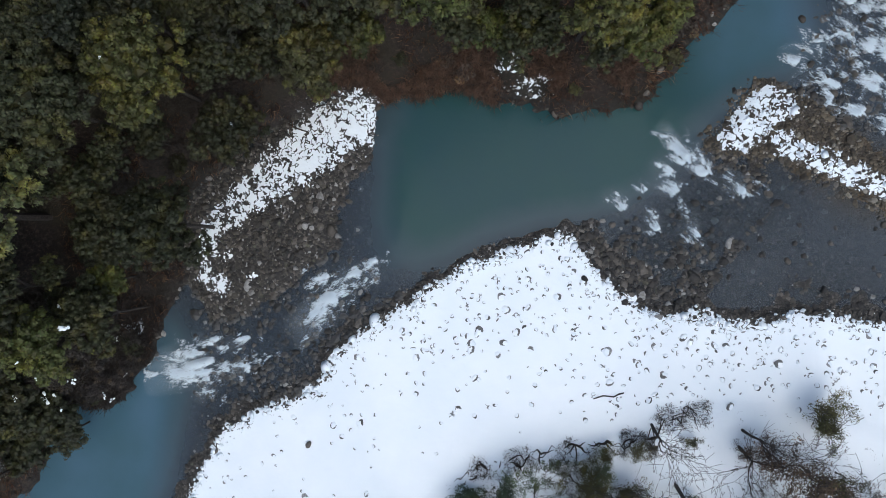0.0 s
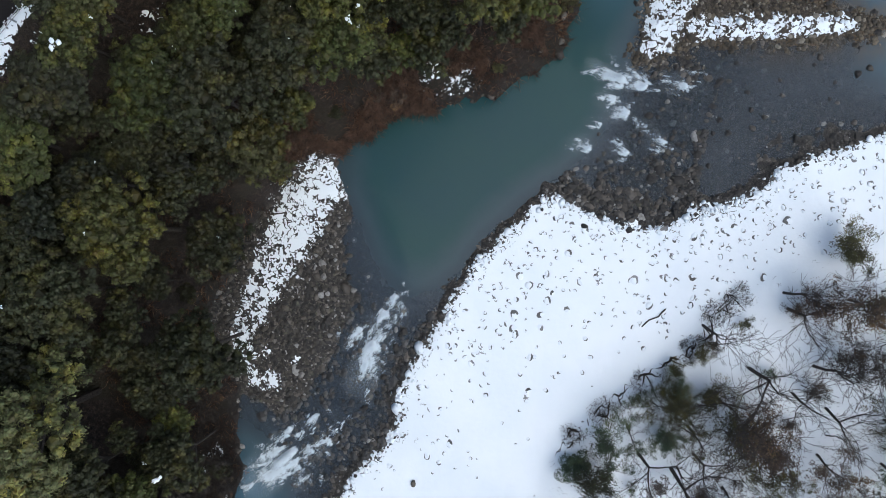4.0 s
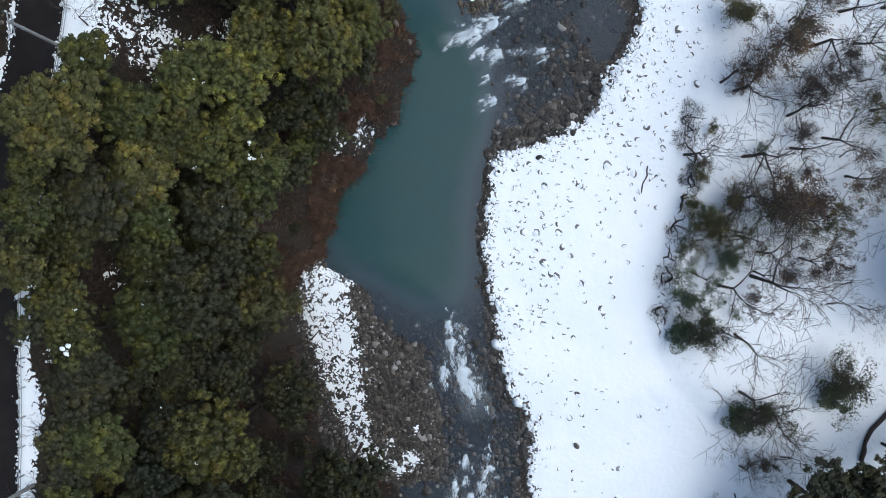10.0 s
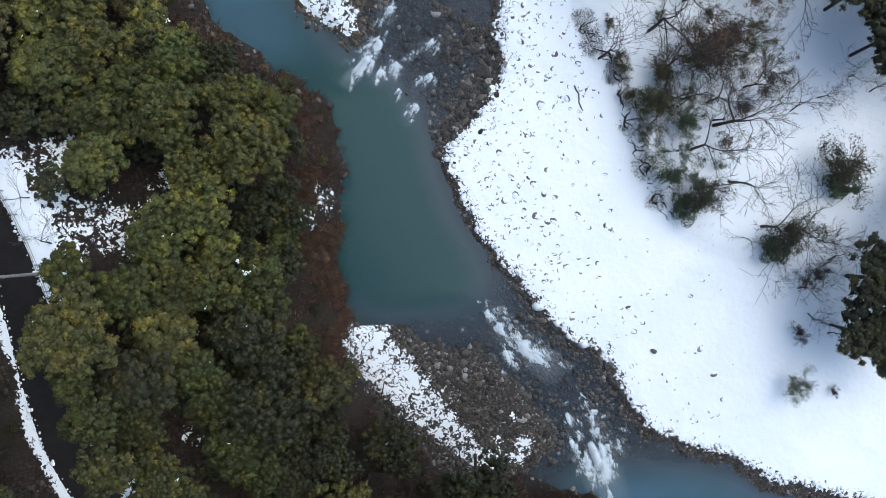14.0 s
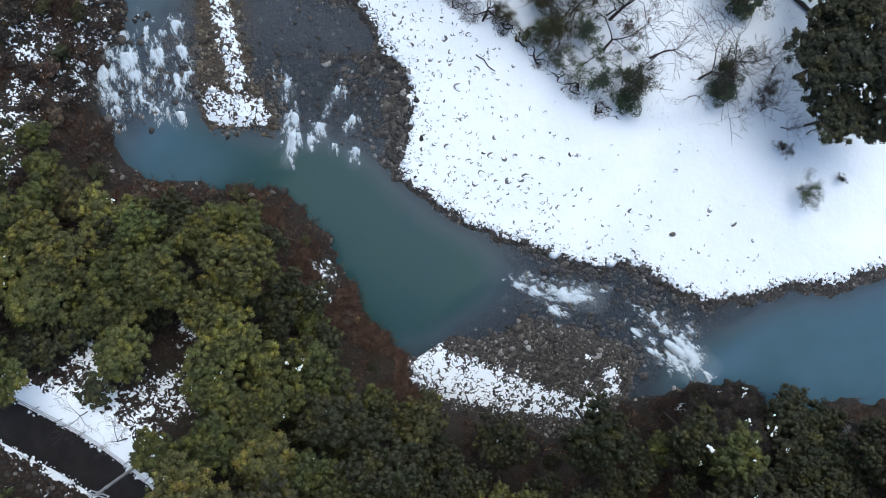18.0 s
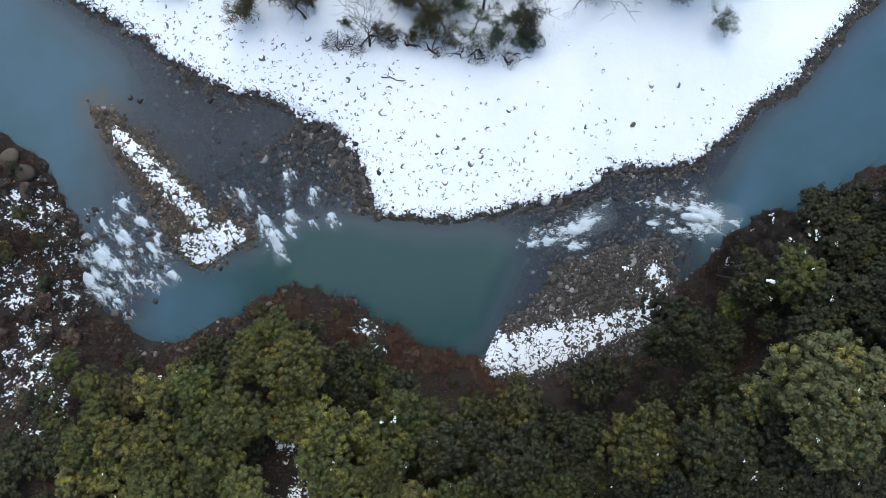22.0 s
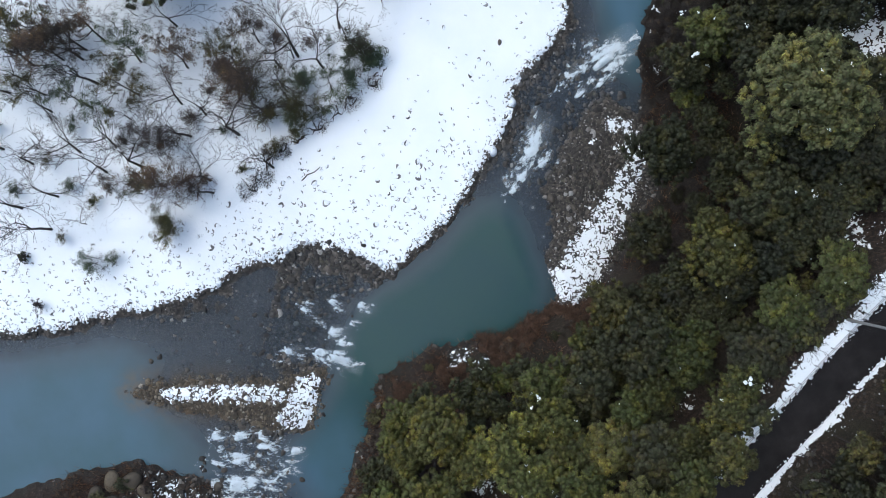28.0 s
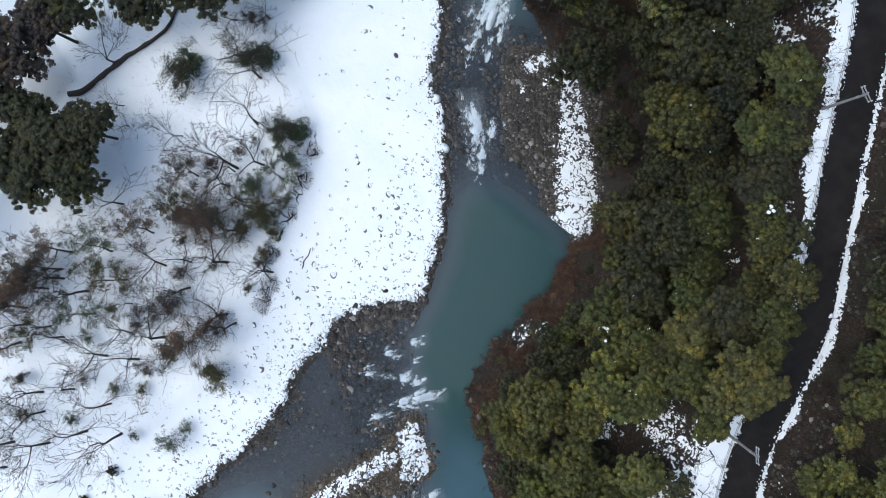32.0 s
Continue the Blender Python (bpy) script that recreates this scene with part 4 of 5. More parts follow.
THIN = [bare_tree(s, 8.0, 8000, (0, -0.15), 0.6) for s in (41, 42, 43)]
CLUMPS = [bare_tree(s, 4.6, 4600, (0.1 * s - 4.6, -0.1), 1.6, 0.8) for s in (45, 46, 47)]

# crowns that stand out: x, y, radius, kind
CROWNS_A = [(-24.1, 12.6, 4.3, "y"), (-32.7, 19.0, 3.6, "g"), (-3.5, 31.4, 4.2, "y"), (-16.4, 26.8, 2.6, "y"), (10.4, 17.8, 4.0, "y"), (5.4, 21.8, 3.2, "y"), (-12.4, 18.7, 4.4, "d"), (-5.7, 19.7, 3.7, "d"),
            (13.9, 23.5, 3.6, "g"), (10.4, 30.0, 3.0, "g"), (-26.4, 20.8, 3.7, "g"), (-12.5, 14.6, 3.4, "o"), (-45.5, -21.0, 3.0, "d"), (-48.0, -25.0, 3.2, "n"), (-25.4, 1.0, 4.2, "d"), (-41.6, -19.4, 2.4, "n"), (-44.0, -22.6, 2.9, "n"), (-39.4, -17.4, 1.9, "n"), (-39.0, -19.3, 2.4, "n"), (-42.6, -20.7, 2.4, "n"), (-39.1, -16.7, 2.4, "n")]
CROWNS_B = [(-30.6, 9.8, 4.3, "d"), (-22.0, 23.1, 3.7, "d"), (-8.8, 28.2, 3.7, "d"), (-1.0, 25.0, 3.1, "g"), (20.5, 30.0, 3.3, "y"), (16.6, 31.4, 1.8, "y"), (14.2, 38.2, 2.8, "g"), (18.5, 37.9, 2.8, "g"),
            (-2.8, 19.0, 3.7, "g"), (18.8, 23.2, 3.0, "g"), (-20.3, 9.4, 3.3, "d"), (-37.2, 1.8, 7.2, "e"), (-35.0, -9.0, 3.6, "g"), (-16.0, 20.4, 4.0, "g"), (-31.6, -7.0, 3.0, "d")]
SPOTS = []


def crown_kind(r):
    if r < 2.5:
        return random.choice(SMALL), 2.0, 6.5
    if r < 3.8:
        return random.choice(MEDIUM), 3.2, 9.5
    if r < 5.5:
        return random.choice(LARGE), 4.4, 12.0
    return HUGE[0], 7.2, 14.5


def stand(x, y, r, hue):
    proto, r0, h0 = crown_kind(r)
    z = ground_z(x, y)
    sz = min(max(((24.5 if r > 6 else 18.5 + 0.4 * r) - z) / h0, 0.7), 1.7 if r > 6 else 1.3) if r > 2.4 else 0.9 * r / r0
    place(proto, x, y, r / r0, sz, random.uniform(0, 6.28), hue, WORDS[hue] + " evergreen broadleaf tree with a dense domed crown", z)
    SPOTS.append((x, y, r))


for row in CROWNS_A + CROWNS_B:
    stand(*row)
OPEN = [(4.3, 30.1, 1.5), (7.0, 30.5, 1.0), (-37.5, 16.8, 0.9), (-41.3, 18.7, 0.8), (-46.5, 14.6, 1.3), (-49.8, -0.2, 2.4), (-46.4, -0.8, 1.8), (-48.3, -3.7, 0.8), (-48.4, 3.0, 0.8), (5.5, 31.1, 1.4), (-21.3, 26.2, 0.5), (-17.9, 31, 0.7), (-13.4, 32.8, 0.8), (12.5, 34.3, 0.8), (-50, 9, 1.3), (-14.2, 26.2, 0.4), (5.6, 36.2, 2.6), (10, 37.6, 2.0), (9.0, 26.8, 0.6), (11.5, 34, 0.8), (2.0, 34.5, 1.0)]
UNDER = []
cand = np.stack([RNG.uniform(-58, 40, 13000), RNG.uniform(-32, 48, 13000)], 1)
cp = survey(cand[:, 0], cand[:, 1])
for i, (x, y) in enumerate(cand):
    if not cp["on_hill"][i] or cp["d_foot"][i] < (3.3 if -30 < x < -9 else 0.7 if x < -40 else 3.0) or cp["d_road"][i] < 3.6 or cp["bar"][i]:
        continue
    near_bank = cp["d_foot"][i] < 6
    if x > 36 or (x > 28.5 and y > 24 and RNG.random() < 0.85) or (cp["over"][i] and RNG.random() < 0.55) or math.hypot(x + 36.5, y + 13) < 4.5:
        continue
    r = RNG.uniform(1.6, 2.4) if (near_bank or cp["over"][i] or cp["d_road"][i] < 5.5) else RNG.uniform(2.4, 3.7) if i < 6000 else RNG.uniform(1.4, 2.2)
    if not cp["over"][i] and cp["d_road"][i] < ((4.1 + r * 0.85 if x < -21 else 4.6 + r * 0.9) if x < -21 or x > 1 else 2.6 + r * 0.7):
        continue
    if any(math.hypot(x - a, y - b) < (r + c) * (0.5 if i < 6000 else 0.36) for a, b, c in SPOTS) or any(math.hypot(x - a, y - b) < c + r * 0.8 for a, b, c in OPEN):
        continue
    if len(SPOTS) >= 250:
        if len(UNDER) < 330 and not cp["over"][i]:
            UNDER.append((float(x), float(y), min(float(r), 2.2)))
            SPOTS.append((x, y, min(r, 2.2)))
    else:
        # darker hues towards low x, greens and yellow-greens beyond x = -15
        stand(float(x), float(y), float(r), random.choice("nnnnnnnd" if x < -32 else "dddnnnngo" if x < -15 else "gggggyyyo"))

def understory(spots):
    """Small trees between the tall ones, joined: nobody could count them. Added so their dark mass stands in for deep
    shade in the gaps.
    """
    src = FILLER.children_recursive
    crown = [o for o in src if o.name.startswith("crown")][0].data
    n = len(crown.vertices)
    v = np.empty(n * 3)
    crown.vertices.foreach_get("co", v)
    v = v.reshape(-1, 3)
    f = np.array([p.vertices[:] for p in crown.polygons])
    V, F = [], []
    for i, (x, y, r) in enumerate(spots):
        t, k = random.uniform(0, 6.28), r / 2.0
        z = ground_z(x, y)
        s = min(max((13.5 - z) / 6.5, 0.5), 1.2)
        q = v * (k, k, s)
        V.append(np.stack([q[:, 0] * math.cos(t) - q[:, 1] * math.sin(t) + x, q[:, 0] * math.sin(t) + q[:, 1] * math.cos(t) + y, q[:, 2] + z], 1))
        F.append(f + i * n)
    ob = tagged(new("understory", mesh_of("understory", np.concatenate(V), np.concatenate(F), LEAF, False)), "small dark green trees added to fill and darken the shaded gaps of the wood", "undergrowth", kind="stuff")
    # dark hue, so the filled gaps read as shaded ground under the canopy
    ob.color = (*HUES["d"], 1)


understory(UNDER)
cand = np.stack([RNG.uniform(-56, 58, 2600), RNG.uniform(-34, 50, 2600)], 1)
cp = survey(cand[:, 0], cand[:, 1])
low = []
for i, (x, y) in enumerate(cand):
    if not cp["on_hill"][i] or cp["bar"][i] or cp["d_foot"][i] < 1.4 or cp["d_road"][i] < 3.4 or (cp["d_foot"][i] > 5.5 and not cp["over"][i] and x < 37):
        continue
    if len(low) >= 190 or any(math.hypot(x - a, y - b) < 1.7 for a, b in low) or any(math.hypot(x - a, y - b) < c * 0.7 for a, b, c in SPOTS):
        continue
    low.append((x, y))
    hue = random.choice("bbbrod" if not cp["over"][i] else "oobgd")
    k = random.uniform(0.7, 1.5)
    place(random.choice(SHRUBS), float(x), float(y), k, k * 0.8, random.uniform(0, 6), hue, WORDS[hue] + " winter shrub on the litter-covered slope")

# left bank: evergreens, shrubs, bare and thin trees
for x, y, r, hue in [(19.0, -48.0, 5.2, "d"), (15.2, -45.8, 4.2, "d"), (20.5, -43.4, 4.2, "d"), (23.8, -47.6, 4.4, "d"), (17.6, -52.0, 4.4, "d"), (23.0, -52.0, 4.6, "d"), (12.4, -58.4, 5.3, "k"), (7.4, -57.4, 4.4, "k"), (17.5, -57.4, 4.4, "k"), (3.2, -57.2, 5.0, "d"), (27, -58, 5.4, "d"), (36, -56, 5.0, "d"), (-6, -60, 4.0, "d"), (-9.2, -43.0, 5.2, "n"), (-14.6, -41.0, 3.4, "d"), (-1.4, -50.0, 3.6, "n"), (-6.6, -47.6, 4.8, "d"), (-12.5, -46.5, 4.6, "n"), (-17.5, -44.0, 3.2, "n")]:
    proto, r0, h0 = crown_kind(r)
    place(proto, x, y, r / r0, 0.85, random.uniform(0, 6), hue, "tall dark evergreen tree above the snowy terrace")
for x, y, r, hue in [(-35.2, -11.2, 2.0, "k"), (-37.8, -12.4, 2.2, "k"), (-35.8, -14.2, 1.8, "k"), (-38.6, -15.0, 1.6, "k"), (-33.6, -12.2, 1.6, "k"), (-34.4, -13.6, 1.7, "k"), (-36.6, -10.2, 1.9, "k"), (-37.0, -15.6, 1.5, "k"), (-40.0, -13.0, 2.0, "k"), (-39.6, -16.4, 1.4, "k"), (-33.0, -10.2, 1.5, "k"), 
                     (52.5, -21, 0.9, "d"), (58, -22, 0.8, "d")]:
    proto, k = (random.choice(SHRUBS), r) if r < 1.5 else (random.choice(BUSHES), r / 2.2)
    place(proto, x, y, k, k, random.uniform(0, 6), hue, WORDS[hue] + (" leafless shrub on the dark river knoll" if hue == "k" else " evergreen shrub standing in the snow"))
CLUMP_AT = [(1.4, -42.8, 2.7, "c"), (-5.2, -35.0, 2.6, "c"), (-8.1, -38.4, 1.4, "b"), (0.7, -25.5, 2.3, "c"), (4.5, -25.4, 1.9, "c"), (-15.1, -36.7, 0.9, "k"), (-20.0, -36.1, 1.5, "c"), (-22.8, -41.1, 0.6, "k"), (44.2, -16.5, 1.3, "c"),
            (42.1, -15.4, 0.9, "c"), (53.6, -14.9, 0.8, "k"), (32.9, -28.2, 1.6, "k"), (29.8, -27.0, 1.7, "k"), (35.0, -22.0, 2.1, "o"), (31.8, -21.5, 2.7, "r"), (28.7, -21.4, 1.7, "r"), (33.8, -18.1, 2.1, "o"), (33.4, -15.9, 1.4, "y"),
            (26.2, -20.2, 1.0, "r"), (22.4, -19.3, 0.8, "e"), (15.3, -28.4, 2.4, "o"), (12.3, -24.4, 1.8, "o"), (10.5, -27.6, 1.5, "c"), (2.5, -26.6, 1.5, "c"), (41.9, -26.9, 1.0, "c"), (41.0, -23.0, 0.9, "y"), (12.9, -22.9, 1.5, "c"),
            (16.4, -30.6, 2.6, "r"), (19.4, -33.0, 2.7, "r"), (10.1, -26.0, 1.4, "c"), (-44.9, -21.1, 1.8, "w"), (14.6, -25.2, 2.0, "o"), (37.5, -24.5, 1.2, "b"), (24.5, -27.5, 1.2, "b"), (14.2, -21.6, 1.0, "o"), (11.8, -21.9, 0.9, "c"), (16.3, -20.9, 1.1, "o"), (18.2, -19.9, 0.8, "b"), (9.2, -22.2, 0.9, "c"),
            (46.5, -21.5, 0.7, "o"), (49.0, -28.5, 0.9, "c"), (43.5, -30.5, 0.8, "o"), (52.5, -35.0, 1.1, "o"), (47.5, -37.5, 1.2, "b"), (38.5, -33.0, 0.9, "c"), (22.5, -25.0, 0.7, "c"), (21.0, -30.5, 0.9, "b"), (5.0, -30.0, 0.6, "c")]
for i, (x, y, r, hue) in enumerate(CLUMP_AT):
    dense = r > 2.2 and hue == "c"
    place(BUSHES[i % 2] if dense else CLUMPS[i % 3], x, y, r / (2.6 if dense else 1.7), r / (3.4 if dense else 2.0), random.uniform(0, 6.28), hue, "low " + WORDS[hue] + " leafy bush with dark stems " + ("by the river" if hue == "w" else "standing in the snow"))
    if dense:
        place(CLUMPS[i % 3], x + 0.5, y - 0.4, r / 1.8, r / 2.2, random.uniform(0, 6.28), "d", "dark green leafy bush with stems spreading over the snow")
THIN_AT = [(34.4, -40.5, 1.2, "r"), (30.0, -33.6, 1.0, "o"), (36.0, -34.5, 1.0, "c"), (40.5, -42.5, 1.2, "r"), (28.0, -37.5, 1.0, "c"), (23, -34.5, 1.0, "r"), (7.2, -24.2, 0.7, "c"),
           (17.2, -32.4, 0.9, "o"), (12.9, -25.4, 0.7, "o"), (10.6, -23.2, 0.6, "y"), (13.2, -33.8, 0.9, "b"), (10.0, -30.0, 0.8, "b"),
           (36.7, -41.5, 1.0, "r"), (40.0, -45.0, 1.1, "o"), (40.7, -38.5, 0.9, "o"), (33.5, -41.5, 1.1, "b"), (37.5, -44.5, 1.1, "o"), (42.0, -41.0, 1.0, "r"), (45.0, -45.0, 1.1, "b"), (29.4, -35.6, 0.6, "o"), (32.2, -31.2, 0.6, "o"), (30.4, -26.2, 0.6, "b")]
for x, y, k, hue in THIN_AT:
    place(random.choice(THIN), x, y, k, k * 0.9, random.uniform(-1, 1), hue, "half-bare tree with thin " + WORDS[hue] + " foliage in snow")
BARE_AT = [(20.7, -23.9), (26.3, -26.2), (39.9, -30), (46.1, -31.2), (45, -26.1), (26.5, -20), (18.6, -18.3), (51.9, -20.7), (44.8, -17), (41, -36.2), (7, -27.2), (48.7, -34.5), (31, -41.7), (43.2, -21.4),
           (49.9, -26.7), (38, -26.3), (47.6, -22.7), (25.7, -30.5), (6.6, -50.9), (57.8, -26.4), (50.8, -32.9), (44.7, -40.6), (35.5, -29), (33.5, -25), (3, -31), (-2.5, -34), (55, -38), (52, -42), (60, -33), (22, -40), (12, -29.5), (34, -37), (54, -30), (56.5, -34), (16.2, -24.6), (23.5, -28), (26.8, -18.4)]
SAPLINGS = [(float(a), float(b)) for a, b in zip(RNG.uniform(-16, 34, 26), RNG.uniform(-50, -27, 26)) if b < -26 - 0.15 * a and (a > 5 or b < -40)]
for i, (x, y) in enumerate(SAPLINGS):
    k = random.uniform(0.3, 0.6)
    place(BARE[i % 5], x, y, k, k, random.uniform(0, 6), "b", "small bare sapling standing in the snow")
for i, (x, y) in enumerate(BARE_AT):
    k = random.uniform(0.85, 1.15)
    if (x, y) in ((51.9, -20.7), (44.8, -17), (43.2, -21.4), (57.8, -26.4)):
        k = 0.45
    place(BARE[i % 5], x, y, k, k, random.uniform(-0.7, 0.7), "b", "bare deciduous tree with dark spreading branches in snow")
for i, (x, y, k) in enumerate([(9.4, -29.9, 1.30), (20.8, -24.0, 1.25), (12.8, -26.8, 0.90), (-3.2, -36.8, 1.00)]):
    place(BARE[(i + 2) % 5], x, y, k, k, random.uniform(-0.3, 0.3), "b", "spreading bare deciduous tree with many dark branches in snow")
for i, (x, y, k) in enumerate([(-10.0, -37.6, 0.55), (-13.0, -38.6, 0.5), (-7.2, -41.0, 0.6), (-15.6, -40.6, 0.45), (-3.4, -31.8, 0.4), (-9.0, -35.2, 0.35)]):
    place(BARE[i % 5], x, y, k, k, random.uniform(0, 6.28), "b", "small bare tree with dark twigs beside an evergreen in snow")
for i, (x, y, k) in enumerate([(-31.0, 22.6, 0.5), (-35.5, 20.8, 0.55), (-26.6, 24.2, 0.4), (4.0, 34.8, 0.45), (8.2, 36.2, 0.4)]):
    ob = place(BARE[i], x, y, k, k, random.uniform(0, 6.28), "b", "small bare tree with dark twigs over the snowy verge")
    ob["group"] = "trees of the wooded slope"
for o in SMALL + MEDIUM + LARGE + HUGE + SHRUBS + BUSHES + BARE + THIN + CLUMPS + [FILLER]:
    for ch in list(o.children_recursive):
        bpy.data.objects.remove(ch)
    bpy.data.objects.remove(o)

# fallen trunk on the terrace and driftwood on the bar
def lying_wood(name, pts, r, label, lift=0.1):
    pts = curve_through(pts, 0.4)
    q = [(p[0] + 0.25 * (float(vnoise(*p, 0.8, 3)) - 0.5), p[1] + 0.25 * (float(vnoise(*p, 0.8, 5)) - 0.5), ground_z(*p) + lift) for p in pts]
    v, f = sweep(q, [r * (1 - 0.5 * i / len(pts)) * (0.7 + 0.6 * float(vnoise(*p, 0.6, 2))) for i, p in enumerate(pts)], 8)
    return tagged(new(name, mesh_of(name, v, f, BARK)), label, "log")


lying_wood("fallen_trunk", [(13.9, -54.4), (12.4, -53.2), (9.5, -52.2), (5.9, -51.0), (2.4, -49.3), (-1, -48.2), (-4, -48.6)], 0.42, "dark fallen trunk lying across the snow", 0.25)
lying_wood("driftwood", [(15.9, -15.3), (14.9, -15.6), (13.9, -15.5), (12.9, -15.8)], 0.1, "dark driftwood stick lying on the snow", 0.05)
lying_wood("bleached_log", [(-17.6, 11.4), (-16.6, 10.9), (-15.4, 10.5)], 0.12, "bleached snowy log at the foot of the slope", 0.1)


# ---- stones ----
def pebbles(name, x, y, size, mat, label, sink=0.3, flat=0.6, lift=0.0, template=ICO1, kind="stuff", z=None):
    V, F = template
    n = len(x)
    rng = np.random.default_rng(len(x))
    z = survey(x, y)["h"] if z is None else z
    t = rng.uniform(0, 6.28, n)
    sc = np.stack([size * rng.uniform(0.75, 1.2, n), size * rng.uniform(0.6, 1.0, n), size * flat * rng.uniform(0.7, 1.2, n)], 1)
    v = V[None] * (1 + rng.uniform(-0.16, 0.16, (n, len(V), 1))) * sc[:, None]
    c, s = np.cos(t)[:, None], np.sin(t)[:, None]
    v = np.stack([v[..., 0] * c - v[..., 1] * s + x[:, None], v[..., 0] * s + v[..., 1] * c + y[:, None], v[..., 2] + (z + lift - size * flat * sink)[:, None]], 2)
    f = F[None] + (np.arange(n) * len(V))[:, None, None]
    me = mesh_of(name, v.reshape(-1, 3), f.reshape(-1, 3), mat, "snow" in name)
    return tagged(new(name, me), label, "stones", kind=kind)


def scatter(n, x0, x1, y0, y1, test):
    x, y = RNG.uniform(x0, x1, n), RNG.uniform(y0, y1, n)
    p = survey(x, y)
    k = test(x, y, p)
    return x[k], y[k]


x, y = scatter(21000, -30, -7, -9, 15, lambda x, y, p: p["bar"] & (p["snow"] < -0.02 + 0.05 * RNG.normal(size=len(x))) & (vnoise(x, y, 0.9, 31) > 0.25))
pebbles("bar_cobbles", x, y, RNG.gamma(2, 0.045, len(x)) + 0.06, ROCK, "brown and grey cobbles of the gravel bar", sink=0.15)
x, y = scatter(600, -30, -7, -9, 15, lambda x, y, p: p["bar"] & (p["snow"] < 0.0))
pebbles("bar_stones", x, y, RNG.gamma(3, 0.055, len(x)) + 0.14, ROCK, "larger rounded stones of the gravel bar", template=ICO2)
patchy = lambda x, y, p: p["tip"] & (RNG.random(len(x)) < 0.36 + 0.64 * np.maximum(sstep(p["d_snow"], 6.0, 3.0) * sstep(x, 24, 19), sstep(vnoise(x, y, 2.6, 33), 0.5, 0.75)))
x, y = scatter(11000, 10, 32, -9, 9, patchy)
pebbles("riffle_cobbles", x, y, RNG.gamma(2, 0.05, len(x)) + 0.07, DARK_ROCK, "brown and grey cobbles of the riffle", lift=0.05, sink=0.1)
x, y = scatter(4200, 10, 32, -9, 9, patchy)
pebbles("riffle_stones", x, y, RNG.gamma(3, 0.055, len(x)) + 0.13, ROCK, "dark wet stones of the riffle", lift=0.1, template=ICO2)
x, y = scatter(9000, 21, 51, -3, 18, lambda x, y, p: ((p["isl"] & (p["snow"] < 0.02)) | (~p["isl"] & (p["d_isl"] < RNG.gamma(2, 0.6, len(x)) * np.where(y > 14.9 - 0.72 * (x - 29.3), 0.3, 1.0)))) & ~p["on_hill"])
pebbles("island_cobbles", x, y, RNG.gamma(2, 0.05, len(x)) + 0.07, SANDY, "brownish cobbles of the mid-river island", lift=0.03, sink=0.1)
x, y = scatter(90000, -40, 66, -50, 2, lambda x, y, p: (p["d_snow"] < np.where(p["on_snow"], 0.9 * RNG.random(len(x)) ** 2, 0.1 + 2.8 * RNG.random(len(x)) ** 1.5 * vnoise(x, y, 2.5, 37) * sstep(x, 26, 12) * np.where((x > -5) & (x < 11), 0.45, 1.0) + np.where((x > -3) & (x < 11), 0.35, 0.9) * RNG.random(len(x)))) & (RNG.random(len(x)) < np.where(p["on_snow"], 0.35, 0.75)))
pebbles("edge_cobbles", x, y, RNG.gamma(2.2, 0.045, len(x)) + 0.06, ROCK, "dark wet cobbles along the snow edge", sink=0.1)
x, y = scatter(26000, -45, 62, -30, 28, lambda x, y, p: p["on_hill"] & ~p["bar"] & (p["d_foot"] < 2.2 * RNG.random(len(x)) ** 2 + 0.1) & (vnoise(x, y, 3.0, 35) > 0.35))
pebbles("bank_stones", x, y, RNG.gamma(2.2, 0.06, len(x)) + 0.07, ROCK, "brown stones along the foot of the slope", sink=0.1)
x, y = scatter(14000, -34, 60, -20, 26, lambda x, y, p: ~p["on_hill"] & ~p["on_snow"] & ~p["tip"] & ~p["bar"] & ~p["isl"] & (p["deep"] < 0.6) & (RNG.random(len(x)) < 0.8))
pebbles("bed_stones", x, y, RNG.gamma(2.5, 0.06, len(x)) + 0.08, ROCK, "drowned stones of the river bed")
x, y = scatter(9000, 30, 46, 10, 24, lambda x, y, p: ~p["on_hill"] & ~p["isl"] & (RNG.random(len(x)) < 0.2))
pebbles("rapid_stones", x, y, RNG.gamma(3, 0.055, len(x)) + 0.1, DARK_ROCK, "dark stones breaking the rapids", lift=0.12)
x, y = scatter(3000, -28, -6, -17, 0, lambda x, y, p: ~p["on_hill"] & ~p["on_snow"] & ~p["bar"] & (RNG.random(len(x)) < 0.4))
pebbles("chute_stones", x, y, RNG.gamma(3, 0.07, len(x)) + 0.1, DARK_ROCK, "dark stones breaking the lower rapids", lift=0.06)

# the broken terrace edge: dark earth and roots
def exposed_root(pts, r):
    pts = curve_through(pts, 0.22)
    w = [r * min(1, 0.25 + k * 0.2, 0.25 + (len(pts) - 1 - k) * 0.2) * (0.35 + 0.9 * float(vnoise(p[0], p[1], 0.6, 4))) for k, p in enumerate(pts)]
    q = [(p[0] + 0.35 * (float(vnoise(p[0], p[1], 0.8, 6)) - 0.5), p[1] + 1.2 * (float(vnoise(p[0], p[1], 1.1, 7)) - 0.5) + 0.6 * (float(vnoise(p[0], p[1], 0.45, 8)) - 0.5), ground_z(*p) + 0.02) for p in pts]
    v, f = sweep(q, w, 6)
    tagged(new("exposed_root", mesh_of("exposed_root", v, f, DARK_BARK)), "dark exposed roots and earth along the terrace edge", "root", "roots of the terrace edge")


